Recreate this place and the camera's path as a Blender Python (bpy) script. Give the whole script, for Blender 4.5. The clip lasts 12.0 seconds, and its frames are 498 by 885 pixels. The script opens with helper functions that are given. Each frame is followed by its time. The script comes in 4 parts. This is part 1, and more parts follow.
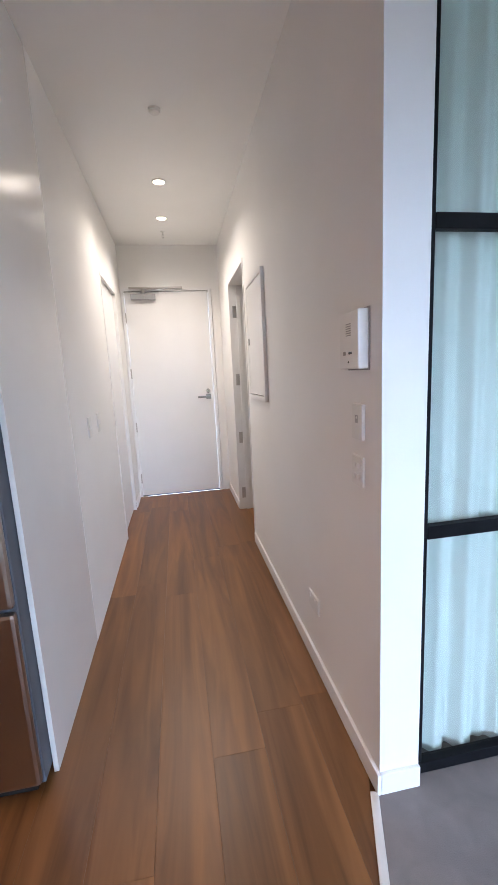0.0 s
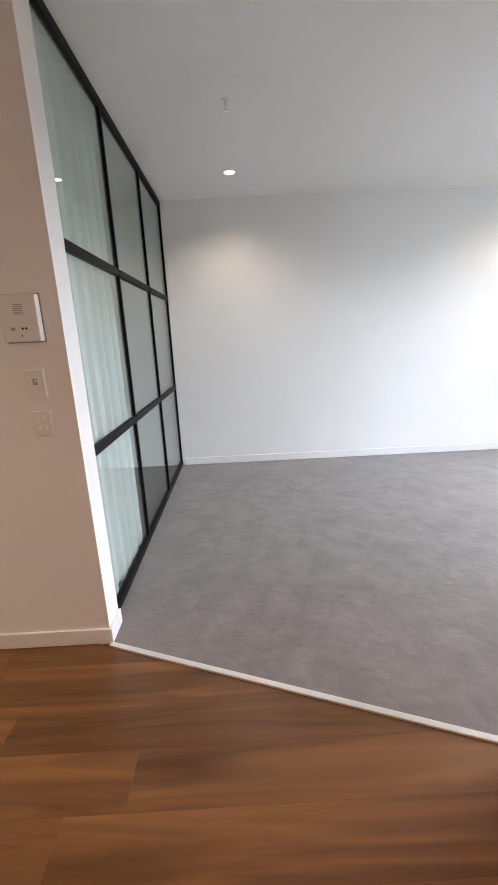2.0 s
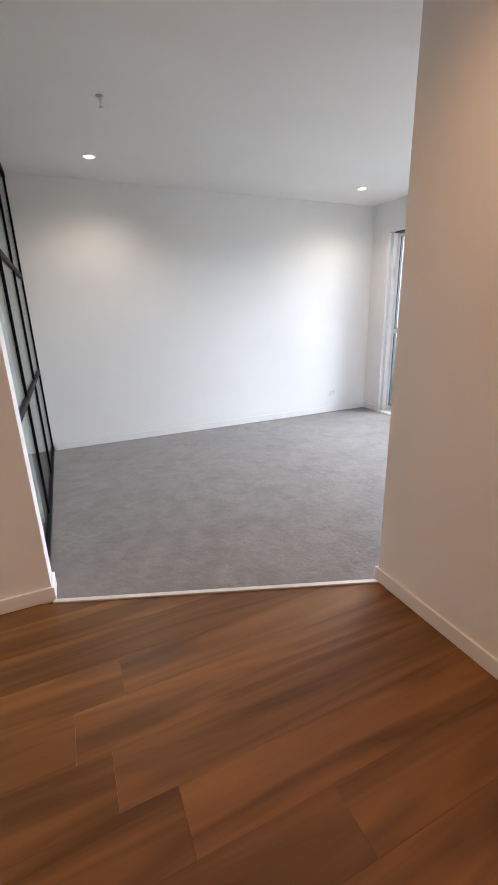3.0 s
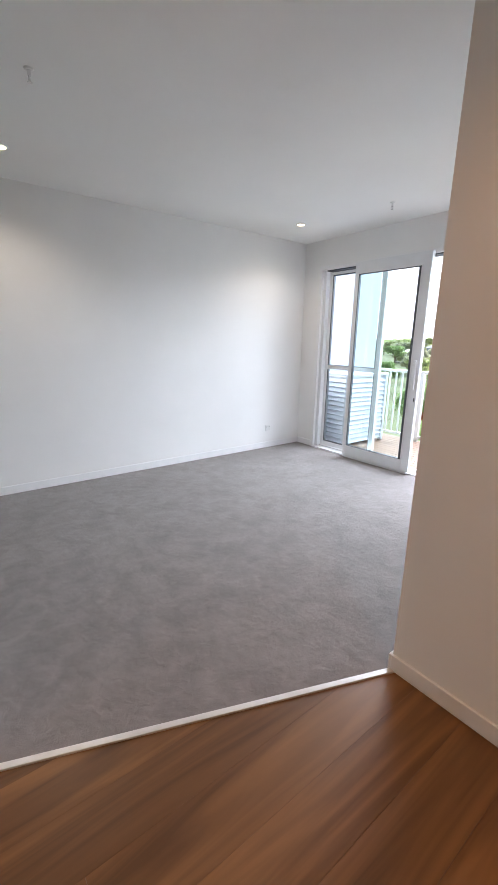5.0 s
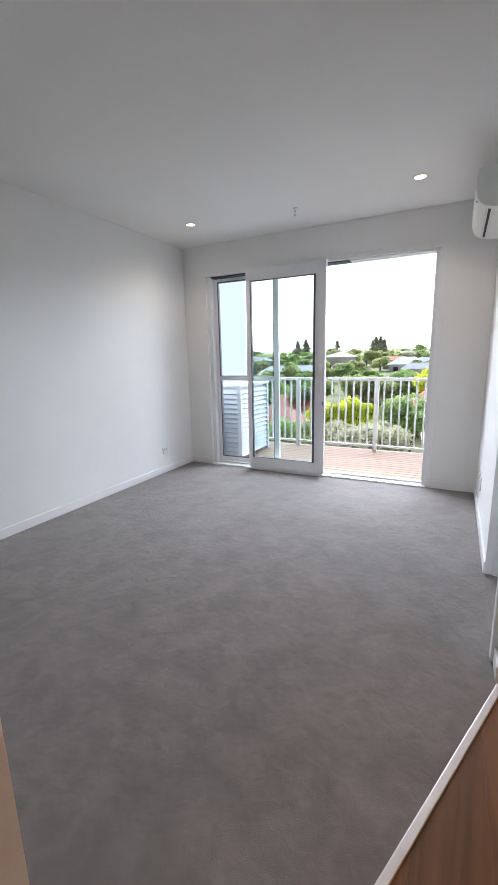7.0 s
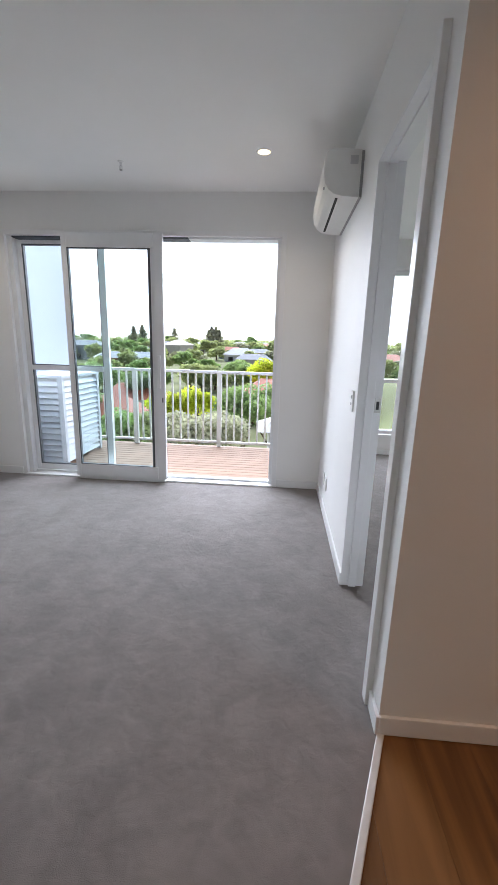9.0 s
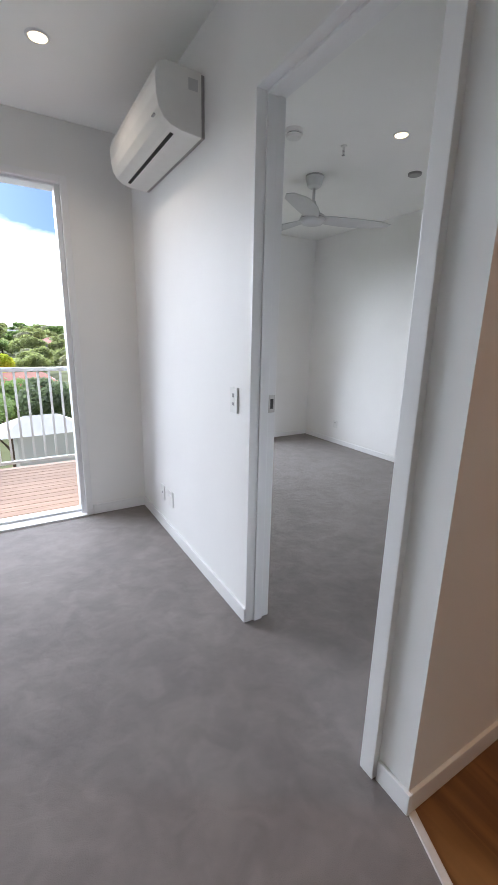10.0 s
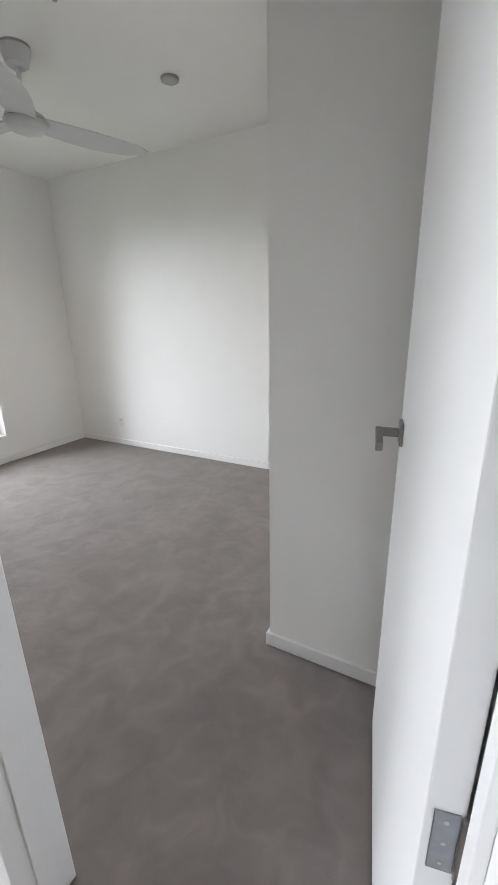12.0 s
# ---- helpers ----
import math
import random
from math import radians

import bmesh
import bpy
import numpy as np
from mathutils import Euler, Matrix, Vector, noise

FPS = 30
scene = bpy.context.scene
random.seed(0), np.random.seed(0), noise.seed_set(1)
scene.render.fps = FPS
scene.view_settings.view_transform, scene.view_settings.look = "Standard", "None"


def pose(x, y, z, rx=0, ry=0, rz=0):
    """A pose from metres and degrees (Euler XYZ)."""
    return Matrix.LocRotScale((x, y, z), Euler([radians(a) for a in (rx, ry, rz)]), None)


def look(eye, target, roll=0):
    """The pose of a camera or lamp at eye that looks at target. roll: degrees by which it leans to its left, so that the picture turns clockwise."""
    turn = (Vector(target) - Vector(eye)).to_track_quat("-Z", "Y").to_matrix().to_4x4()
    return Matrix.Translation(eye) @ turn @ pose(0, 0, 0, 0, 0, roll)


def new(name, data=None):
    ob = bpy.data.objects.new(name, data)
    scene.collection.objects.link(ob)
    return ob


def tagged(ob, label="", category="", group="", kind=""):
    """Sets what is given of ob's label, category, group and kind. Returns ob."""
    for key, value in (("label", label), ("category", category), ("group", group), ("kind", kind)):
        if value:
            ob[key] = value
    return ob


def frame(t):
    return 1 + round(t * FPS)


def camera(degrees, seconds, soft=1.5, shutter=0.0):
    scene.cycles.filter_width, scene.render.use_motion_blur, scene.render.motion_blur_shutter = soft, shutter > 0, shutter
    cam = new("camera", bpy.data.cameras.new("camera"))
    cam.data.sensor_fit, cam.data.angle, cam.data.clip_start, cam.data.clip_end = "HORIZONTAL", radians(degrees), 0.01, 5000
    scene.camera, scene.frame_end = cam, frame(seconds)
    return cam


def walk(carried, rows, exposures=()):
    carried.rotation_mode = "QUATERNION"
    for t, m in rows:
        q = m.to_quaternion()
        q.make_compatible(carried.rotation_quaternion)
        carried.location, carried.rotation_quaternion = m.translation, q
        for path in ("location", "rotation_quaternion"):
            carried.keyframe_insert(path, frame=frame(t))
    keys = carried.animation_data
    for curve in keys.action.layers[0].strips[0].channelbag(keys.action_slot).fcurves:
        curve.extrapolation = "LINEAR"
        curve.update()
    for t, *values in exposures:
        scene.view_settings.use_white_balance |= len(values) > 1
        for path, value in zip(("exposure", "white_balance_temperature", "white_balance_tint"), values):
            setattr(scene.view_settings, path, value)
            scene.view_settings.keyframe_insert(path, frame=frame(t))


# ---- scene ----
cam = camera(63.2, 12.0)
PATH = [
    (0, (0.026, 0.096, 1.255), (0.357, 2.039, 0.916), -2.9),
    (0.5, (-0.062, 0.313, 1.245), (1.245, 1.787, 0.901), -3.4),
    (1, (-0.326, 0.289, 1.264), (1.425, 1.189, 0.913), -2.9),
    (1.5, (-0.589, 0.272, 1.25), (1.317, 0.715, 0.836), -2.4),
    (2, (-0.945, 0.434, 1.233), (0.99, 0.408, 0.727), -2.7),
    (2.5, (-1.166, 0.698, 1.232), (0.692, 0.228, 0.659), -2.6),
    (3, (-1.292, 0.825, 1.234), (0.455, 0.06, 0.633), -1.7),
    (5, (-0.744, 0.935, 1.294), (0.79, -0.25, 0.804), 1.1),
    (5.5, (-0.349, 0.873, 1.267), (1.09, -0.447, 0.832), 1.7),
    (6, (0.005, 1.02, 1.23), (1.219, -0.523, 0.849), 0.6),
    (6.5, (0.195, 1.129, 1.221), (1.195, -0.558, 0.828), -1.4),
    (6.7, (0.208, 1.16, 1.22), (1.155, -0.555, 0.825), -1.5),
    (8.3, (0.238, 1.241, 1.24), (0.846, -0.604, 0.763), 1.1),
    (8.5, (0.256, 1.132, 1.246), (0.775, -0.741, 0.772), 1.3),
    (9, (0.361, 0.737, 1.244), (0.504, -1.202, 0.779), 1.7),
    (9.5, (0.585, 0.366, 1.235), (0.169, -1.533, 0.767), 1.4),
    (10, (0.789, 0.084, 1.228), (-0.205, -1.579, 0.734), 1.2),
    (10.5, (0.835, -0.019, 1.249), (-0.526, -1.379, 0.704), 0.6),
    (11, (0.644, -0.246, 1.238), (-0.983, -1.262, 0.672), 0.4),
    (11.5, (0.471, -0.504, 1.24), (-1.309, -1.203, 0.653), -0.2),
    (12, (0.19, -0.597, 1.232), (-1.482, -1.511, 0.626), -1.2),
]
walk(cam, [(t, look(eye, target, roll)) for t, eye, target, roll in PATH],
     exposures=[(0, 2.2, 5000, 11), (1.0, 2.2, 5950, 12), (3.0, 2.05, 6050, 13), (5.0, 1.9, 5950, 13), (6.5, 1.45, 5950, 13), (8.5, 1.4, 5950, 13), (9.5, 1.25, 5950, 13), (10.5, 1.4, 6050, 13), (11.5, 1.85, 6250, 12), (12.0, 1.5, 6350, 12)])

# ---- world, sun, exposure ----
world = bpy.data.worlds.new("sky")
scene.world = world
world.use_nodes = True
wn, wl = world.node_tree.nodes, world.node_tree.links
wn.clear()
w_out = wn.new("ShaderNodeOutputWorld")
w_bg = wn.new("ShaderNodeBackground")
w_sky = wn.new("ShaderNodeTexSky")
w_sky.sky_type, w_sky.sun_disc = "NISHITA", False
w_sky.sun_elevation, w_sky.sun_rotation = radians(27), radians(170)
w_co = wn.new("ShaderNodeTexCoord")
w_map = wn.new("ShaderNodeMapping")
w_map.inputs["Scale"].default_value = (1.6, 1.6, 5.0)
w_noise = wn.new("ShaderNodeTexNoise")
w_noise.inputs["Scale"].default_value, w_noise.inputs["Detail"].default_value = 1.7, 9
w_ramp = wn.new("ShaderNodeValToRGB")
w_ramp.color_ramp.elements[0].position, w_ramp.color_ramp.elements[1].position = 0.40, 0.56
w_mix = wn.new("ShaderNodeMix")
w_mix.data_type = "RGBA"
w_mix.inputs["B"].default_value = (26, 26.5, 27.4, 1)
wl.new(w_co.outputs["Generated"], w_map.inputs["Vector"])
wl.new(w_map.outputs["Vector"], w_noise.inputs["Vector"])
# cloud banks thicken towards the horizon
w_sep, w_low, w_sum = wn.new("ShaderNodeSeparateXYZ"), wn.new("ShaderNodeMapRange"), wn.new("ShaderNodeMath")
wl.new(w_co.outputs["Generated"], w_sep.inputs["Vector"])
wl.new(w_sep.outputs["Z"], w_low.inputs["Value"])
w_low.inputs["From Min"].default_value, w_low.inputs["From Max"].default_value = 0.12, 0.28
w_low.inputs["To Min"].default_value, w_low.inputs["To Max"].default_value = 0.25, -0.30
wl.new(w_noise.outputs["Fac"], w_sum.inputs[0])
wl.new(w_low.outputs["Result"], w_sum.inputs[1])
wl.new(w_sum.outputs["Value"], w_ramp.inputs["Fac"])
wl.new(w_ramp.outputs["Color"], w_mix.inputs["Factor"])
w_dim = wn.new("ShaderNodeVectorMath")
w_dim.operation, w_dim.inputs[1].default_value = "MULTIPLY", (0.30, 0.46, 0.72)
wl.new(w_sky.outputs["Color"], w_dim.inputs[0])
wl.new(w_dim.outputs["Vector"], w_mix.inputs["A"])
wl.new(w_mix.outputs["Result"], w_bg.inputs["Color"])
w_bg.inputs["Strength"].default_value = 0.05
wl.new(w_bg.outputs["Background"], w_out.inputs["Surface"])

sun_data = bpy.data.lights.new("sun", "SUN")
sun_data.energy, sun_data.angle, sun_data.color = 7.0, radians(95), (0.94, 0.97, 1.0)
sun = new("sun", sun_data)
sun.matrix_world = look((8, -40, 21), (1, 0, 1))

LAMP_WATTS = 5.5
LAMP_COLOUR = (1.0, 0.82, 0.62)
HALL_COLOUR = (1.0, 0.74, 0.48)
KITCHEN_COLOUR = (1.0, 0.53, 0.26)

# ---- materials ----
def material(name, colour, rough=0.6, metal=0.0, vary=0.04, scale=6.0, bump=0.0, bump_scale=200.0, per_object=0.0, spec=0.5):
    """Painted, moulded or plain surface with soft variation at two scales and a fine relief."""
    m = bpy.data.materials.new(name)
    m.use_nodes = True
    n, l = m.node_tree.nodes, m.node_tree.links
    b = n["Principled BSDF"]
    b.inputs["Roughness"].default_value, b.inputs["Metallic"].default_value = rough, metal
    b.inputs["Specular IOR Level"].default_value = spec
    co = n.new("ShaderNodeTexCoord")
    big = n.new("ShaderNodeTexNoise")
    big.inputs["Scale"].default_value, big.inputs["Detail"].default_value = scale, 5
    l.new(co.outputs["Object"], big.inputs["Vector"])
    hsv = n.new("ShaderNodeHueSaturation")
    hsv.inputs["Color"].default_value = (*colour, 1)
    rng = n.new("ShaderNodeMapRange")
    rng.inputs["From Min"].default_value, rng.inputs["From Max"].default_value = 0.3, 0.7
    rng.inputs["To Min"].default_value, rng.inputs["To Max"].default_value = 1 - vary, 1 + vary
    l.new(big.outputs["Fac"], rng.inputs["Value"])
    value = rng.outputs["Result"]
    if per_object:
        info = n.new("ShaderNodeObjectInfo")
        own = n.new("ShaderNodeMapRange")
        own.inputs["To Min"].default_value, own.inputs["To Max"].default_value = 1 - per_object, 1 + per_object
        l.new(info.outputs["Random"], own.inputs["Value"])
        mul = n.new("ShaderNodeMath")
        mul.operation = "MULTIPLY"
        l.new(value, mul.inputs[0])
        l.new(own.outputs["Result"], mul.inputs[1])
        value = mul.outputs["Value"]
    l.new(value, hsv.inputs["Value"])
    l.new(hsv.outputs["Color"], b.inputs["Base Color"])
    if bump:
        fine = n.new("ShaderNodeTexNoise")
        fine.inputs["Scale"].default_value, fine.inputs["Detail"].default_value = bump_scale, 3
        l.new(co.outputs["Object"], fine.inputs["Vector"])
        bp = n.new("ShaderNodeBump")
        bp.inputs["Strength"].default_value, bp.inputs["Distance"].default_value = bump, 0.004
        l.new(fine.outputs["Fac"], bp.inputs["Height"])
        l.new(bp.outputs["Normal"], b.inputs["Normal"])
    return m


def carpet_material():
    m = material("carpet_pile", (0.212, 0.188, 0.178), rough=0.97, vary=0.09, scale=3.0, spec=0.1)
    n, l = m.node_tree.nodes, m.node_tree.links
    b, co = n["Principled BSDF"], n["Texture Coordinate"]
    tuft = n.new("ShaderNodeTexNoise")
    tuft.inputs["Scale"].default_value, tuft.inputs["Detail"].default_value = 420, 3
    brush = n.new("ShaderNodeTexNoise")
    brush.inputs["Scale"].default_value, brush.inputs["Detail"].default_value, brush.inputs["Distortion"].default_value = 26, 8, 0.5
    l.new(co.outputs["Object"], tuft.inputs["Vector"])
    l.new(co.outputs["Object"], brush.inputs["Vector"])
    b1, b2 = n.new("ShaderNodeBump"), n.new("ShaderNodeBump")
    b1.inputs["Strength"].default_value, b1.inputs["Distance"].default_value = 0.45, 0.004
    b2.inputs["Strength"].default_value, b2.inputs["Distance"].default_value = 0.2, 0.02
    l.new(tuft.outputs["Fac"], b1.inputs["Height"])
    l.new(brush.outputs["Fac"], b2.inputs["Height"])
    l.new(b2.outputs["Normal"], b1.inputs["Normal"])
    # brushed nap: lighter and darker scuffs
    nap, nr, mul = n.new("ShaderNodeTexNoise"), n.new("ShaderNodeMapRange"), n.new("ShaderNodeMath")
    nap.inputs["Scale"].default_value, nap.inputs["Detail"].default_value, nap.inputs["Distortion"].default_value = 9, 6, 0.8
    l.new(co.outputs["Object"], nap.inputs["Vector"])
    nr.inputs["From Min"].default_value, nr.inputs["From Max"].default_value = 0.36, 0.66
    nr.inputs["To Min"].default_value, nr.inputs["To Max"].default_value = 0.90, 1.09
    l.new(nap.outputs["Fac"], nr.inputs["Value"])
    mul.operation = "MULTIPLY"
    l.new(n["Map Range"].outputs["Result"], mul.inputs[0])
    l.new(nr.outputs["Result"], mul.inputs[1])
    l.new(mul.outputs["Value"], n["Hue/Saturation/Value"].inputs["Value"])
    l.new(b1.outputs["Normal"], b.inputs["Normal"])
    b.inputs["Sheen Weight"].default_value, b.inputs["Sheen Roughness"].default_value = 0.25, 0.5
    return m


def wood_material(name, dark, light, rough, along=(22, 1.3, 22), amount=0.16):
    """Long-grained timber; each board takes its own tone and its own stretch of grain."""
    m = bpy.data.materials.new(name)
    m.use_nodes = True
    n, l = m.node_tree.nodes, m.node_tree.links
    b = n["Principled BSDF"]
    co, info = n.new("ShaderNodeTexCoord"), n.new("ShaderNodeObjectInfo")
    shift = n.new("ShaderNodeVectorMath")
    shift.operation = "MULTIPLY_ADD"
    l.new(info.outputs["Random"], shift.inputs[0])
    shift.inputs[1].default_value = (17, 31, 7)
    l.new(co.outputs["Object"], shift.inputs[2])
    mp = n.new("ShaderNodeMapping")
    mp.inputs["Scale"].default_value = along
    l.new(shift.outputs["Vector"], mp.inputs["Vector"])
    grain = n.new("ShaderNodeTexNoise")
    grain.inputs["Scale"].default_value, grain.inputs["Detail"].default_value, grain.inputs["Distortion"].default_value = 1.0, 8, 1.4
    l.new(mp.outputs["Vector"], grain.inputs["Vector"])
    ramp = n.new("ShaderNodeValToRGB")
    ramp.color_ramp.elements[0].position, ramp.color_ramp.elements[1].position = 0.3, 0.72
    ramp.color_ramp.elements[0].color, ramp.color_ramp.elements[1].color = (*dark, 1), (*light, 1)
    l.new(grain.outputs["Fac"], ramp.inputs["Fac"])
    hsv = n.new("ShaderNodeHueSaturation")
    own = n.new("ShaderNodeMapRange")
    own.inputs["To Min"].default_value, own.inputs["To Max"].default_value = 1 - amount, 1 + amount
    l.new(info.outputs["Random"], own.inputs["Value"])
    l.new(own.outputs["Result"], hsv.inputs["Value"])
    l.new(ramp.outputs["Color"], hsv.inputs["Color"])
    l.new(hsv.outputs["Color"], b.inputs["Base Color"])
    rr = n.new("ShaderNodeMapRange")
    rr.inputs["To Min"].default_value, rr.inputs["To Max"].default_value = rough - 0.08, rough + 0.1
    l.new(grain.outputs["Fac"], rr.inputs["Value"])
    l.new(rr.outputs["Result"], b.inputs["Roughness"])
    bp = n.new("ShaderNodeBump")
    bp.inputs["Strength"].default_value, bp.inputs["Distance"].default_value = 0.12, 0.002
    l.new(grain.outputs["Fac"], bp.inputs["Height"])
    l.new(bp.outputs["Normal"], b.inputs["Normal"])
    return m


def glass_material(name, tint, gloss=0.03):
    """Thin pane: lets light straight through with a tint and mirrors more at grazing angles."""
    m = bpy.data.materials.new(name)
    m.use_nodes = True
    n, l = m.node_tree.nodes, m.node_tree.links
    n.remove(n["Principled BSDF"])
    clear, shine, mix, fr = n.new("ShaderNodeBsdfTransparent"), n.new("ShaderNodeBsdfGlossy"), n.new("ShaderNodeMixShader"), n.new("ShaderNodeLayerWeight")
    clear.inputs["Color"].default_value = (*tint, 1)
    shine.inputs["Roughness"].default_value = gloss
    fr.inputs["Blend"].default_value = 0.5
    steep, scale = n.new("ShaderNodeMath"), n.new("ShaderNodeMath")
    steep.operation, steep.inputs[1].default_value = "POWER", 4.0
    scale.operation, scale.inputs[1].default_value, scale.inputs[2].default_value = "MULTIPLY_ADD", 0.6, 0.035
    l.new(fr.outputs["Facing"], steep.inputs[0])
    l.new(steep.outputs["Value"], scale.inputs[0])
    l.new(scale.outputs["Value"], mix.inputs["Fac"])
    l.new(clear.outputs["BSDF"], mix.inputs[1])
    l.new(shine.outputs["BSDF"], mix.inputs[2])
    l.new(mix.outputs["Shader"], n["Material Output"].inputs["Surface"])
    return m


def curtain_material():
    m = bpy.data.materials.new("sheer_cloth")
    m.use_nodes = True
    n, l = m.node_tree.nodes, m.node_tree.links
    b = n["Principled BSDF"]
    b.inputs["Base Color"].default_value, b.inputs["Roughness"].default_value = (0.88, 0.90, 0.88, 1), 0.9
    tr, mix = n.new("ShaderNodeBsdfTranslucent"), n.new("ShaderNodeMixShader")
    tr.inputs["Color"].default_value = (0.8, 0.86, 0.82, 1)
    co, weave, bp = n.new("ShaderNodeTexCoord"), n.new("ShaderNodeTexNoise"), n.new("ShaderNodeBump")
    weave.inputs["Scale"].default_value = 300
    bp.inputs["Strength"].default_value, bp.inputs["Distance"].default_value = 0.2, 0.002
    l.new(co.outputs["Object"], weave.inputs["Vector"])
    l.new(weave.outputs["Fac"], bp.inputs["Height"])
    l.new(bp.outputs["Normal"], b.inputs["Normal"])
    mix.inputs["Fac"].default_value = 0.25
    l.new(b.outputs["BSDF"], mix.inputs[1])
    l.new(tr.outputs["BSDF"], mix.inputs[2])
    l.new(mix.outputs["Shader"], n["Material Output"].inputs["Surface"])
    return m


def glow_material(name, colour, strength):
    m = bpy.data.materials.new(name)
    m.use_nodes = True
    b = m.node_tree.nodes["Principled BSDF"]
    b.inputs["Base Color"].default_value = (0.9, 0.88, 0.8, 1)
    b.inputs["Emission Color"].default_value, b.inputs["Emission Strength"].default_value = (*colour, 1), strength
    return m


def leaf_material(name, colour, vary=0.35):
    m = material(name, colour, rough=0.6, vary=vary, scale=1.2, per_object=0.25, spec=0.2)
    n, l = m.node_tree.nodes, m.node_tree.links
    b, out = n["Principled BSDF"], n["Material Output"]
    tr, mix = n.new("ShaderNodeBsdfTranslucent"), n.new("ShaderNodeMixShader")
    tr.inputs["Color"].default_value = (colour[0] * 1.2, colour[1] * 1.3, colour[2], 1)
    mix.inputs["Fac"].default_value = 0.35
    l.new(b.outputs["BSDF"], mix.inputs[1])
    l.new(tr.outputs["BSDF"], mix.inputs[2])
    l.new(mix.outputs["Shader"], out.inputs["Surface"])
    return m


M_WALL = material("wall_paint", (0.86, 0.855, 0.84), rough=0.55, vary=0.015, scale=2.5, bump=0.06, bump_scale=260)
M_CEIL = material("ceiling_paint", (0.91, 0.91, 0.89), rough=0.85, vary=0.015, scale=2, bump=0.05, bump_scale=300)
M_TRIM = material("trim_enamel", (0.85, 0.85, 0.85), rough=0.32, vary=0.015, scale=4, bump=0.03, bump_scale=90)
M_CARPET = carpet_material()
M_FLOOR = wood_material("floor_timber", (0.10, 0.040, 0.010), (0.262, 0.120, 0.035), 0.38, along=(10, 0.8, 10))
M_DECK = wood_material("deck_timber", (0.26, 0.15, 0.09), (0.37, 0.235, 0.155), 0.75, along=(1.3, 24, 24), amount=0.08)
M_UNDER = material("subfloor_board", (0.13, 0.06, 0.025), rough=0.9, vary=0.2, scale=9)
M_BLACK = material("black_aluminium", (0.006, 0.0065, 0.008), spec=0.1, rough=0.5, vary=0.1, scale=12, bump=0.03)
M_ALU = material("white_aluminium", (0.80, 0.81, 0.82), rough=0.35, vary=0.02, scale=10, bump=0.03)
M_GREYALU = material("grey_gasket", (0.09, 0.10, 0.11), rough=0.6, vary=0.1, scale=20)
M_STRIP = material("satin_strip", (0.72, 0.70, 0.68), rough=0.38, metal=0.35, vary=0.06, scale=18, bump=0.05)
M_PLASTIC = material("white_plastic", (0.80, 0.80, 0.78), rough=0.38, vary=0.02, scale=20, bump=0.03)
# white fan plastic, greyed in its colour to stand in for underside shade
M_FAN = material("shade_grey_plastic", (0.60, 0.605, 0.61), rough=0.45, vary=0.02, scale=12)
M_PLASTIC2 = material("grey_plastic", (0.36, 0.36, 0.36), rough=0.5, vary=0.05, scale=20)
M_DARK = material("dark_slot", (0.015, 0.015, 0.015), rough=0.7, vary=0.1, scale=20)
M_STEEL = material("brushed_steel", (0.52, 0.50, 0.48), rough=0.3, metal=1.0, vary=0.05, scale=14, bump=0.04, bump_scale=400)
M_FRIDGE = material("fridge_steel", (0.46, 0.42, 0.38), rough=0.28, metal=1.0, vary=0.04, scale=5, bump=0.03, bump_scale=500)
M_FRSIDE = material("fridge_side", (0.10, 0.11, 0.13), rough=0.5, vary=0.06, scale=8)
# lever metal darkened in its base colour to imitate dark reflections
M_LEVER = material("dark_reflection_metal", (0.27, 0.265, 0.26), rough=0.3, metal=1.0, vary=0.05, scale=30)
M_HINGE = material("dull_steel", (0.30, 0.31, 0.34), rough=0.42, metal=1.0, vary=0.1, scale=40, bump=0.04, bump_scale=300)
M_CHROME = material("chrome", (0.72, 0.72, 0.72), rough=0.12, metal=1.0, vary=0.03, scale=30)
M_CAB = material("cabinet_laminate", (0.80, 0.785, 0.76), rough=0.22, vary=0.015, scale=5)
M_BENCH = material("bench_stone", (0.62, 0.61, 0.59), rough=0.25, vary=0.1, scale=40)
M_SPLASH = material("splash_grey", (0.34, 0.35, 0.36), rough=0.2, vary=0.05, scale=6)
M_GLASS = glass_material("clear_glass", (0.965, 0.985, 0.985), 0.0)
M_LEAFGLASS = glass_material("leaf_glass", (0.89, 0.955, 0.955), 0.0)
M_TINT = glass_material("green_tint_glass", (0.92, 0.965, 0.95), 0.0)
M_CURTAIN = curtain_material()
M_LENS = glow_material("lamp_lens", (1.0, 0.74, 0.40), 2.8)
# white render, dimmed and blued in its colour to offset the wide sun
M_RENDER = material("dimmed_white_cladding", (0.50, 0.55, 0.62), rough=0.7, vary=0.03, scale=3, bump=0.1, bump_scale=120)
M_RAIL = material("rail_powdercoat", (0.60, 0.59, 0.55), rough=0.4, vary=0.03, scale=12)
M_SLAT = material("slat_powdercoat", (0.64, 0.68, 0.73), rough=0.45, vary=0.03, scale=10)
M_GRASS = material("grass", (0.19, 0.20, 0.10), spec=0.05, rough=0.95, vary=0.35, scale=0.15, bump=0.6, bump_scale=8)
M_ROAD = material("asphalt", (0.09, 0.09, 0.09), rough=0.9, vary=0.15, scale=2)
M_BARK = material("bark", (0.11, 0.075, 0.05), rough=0.95, vary=0.25, scale=6, bump=0.6, bump_scale=30)
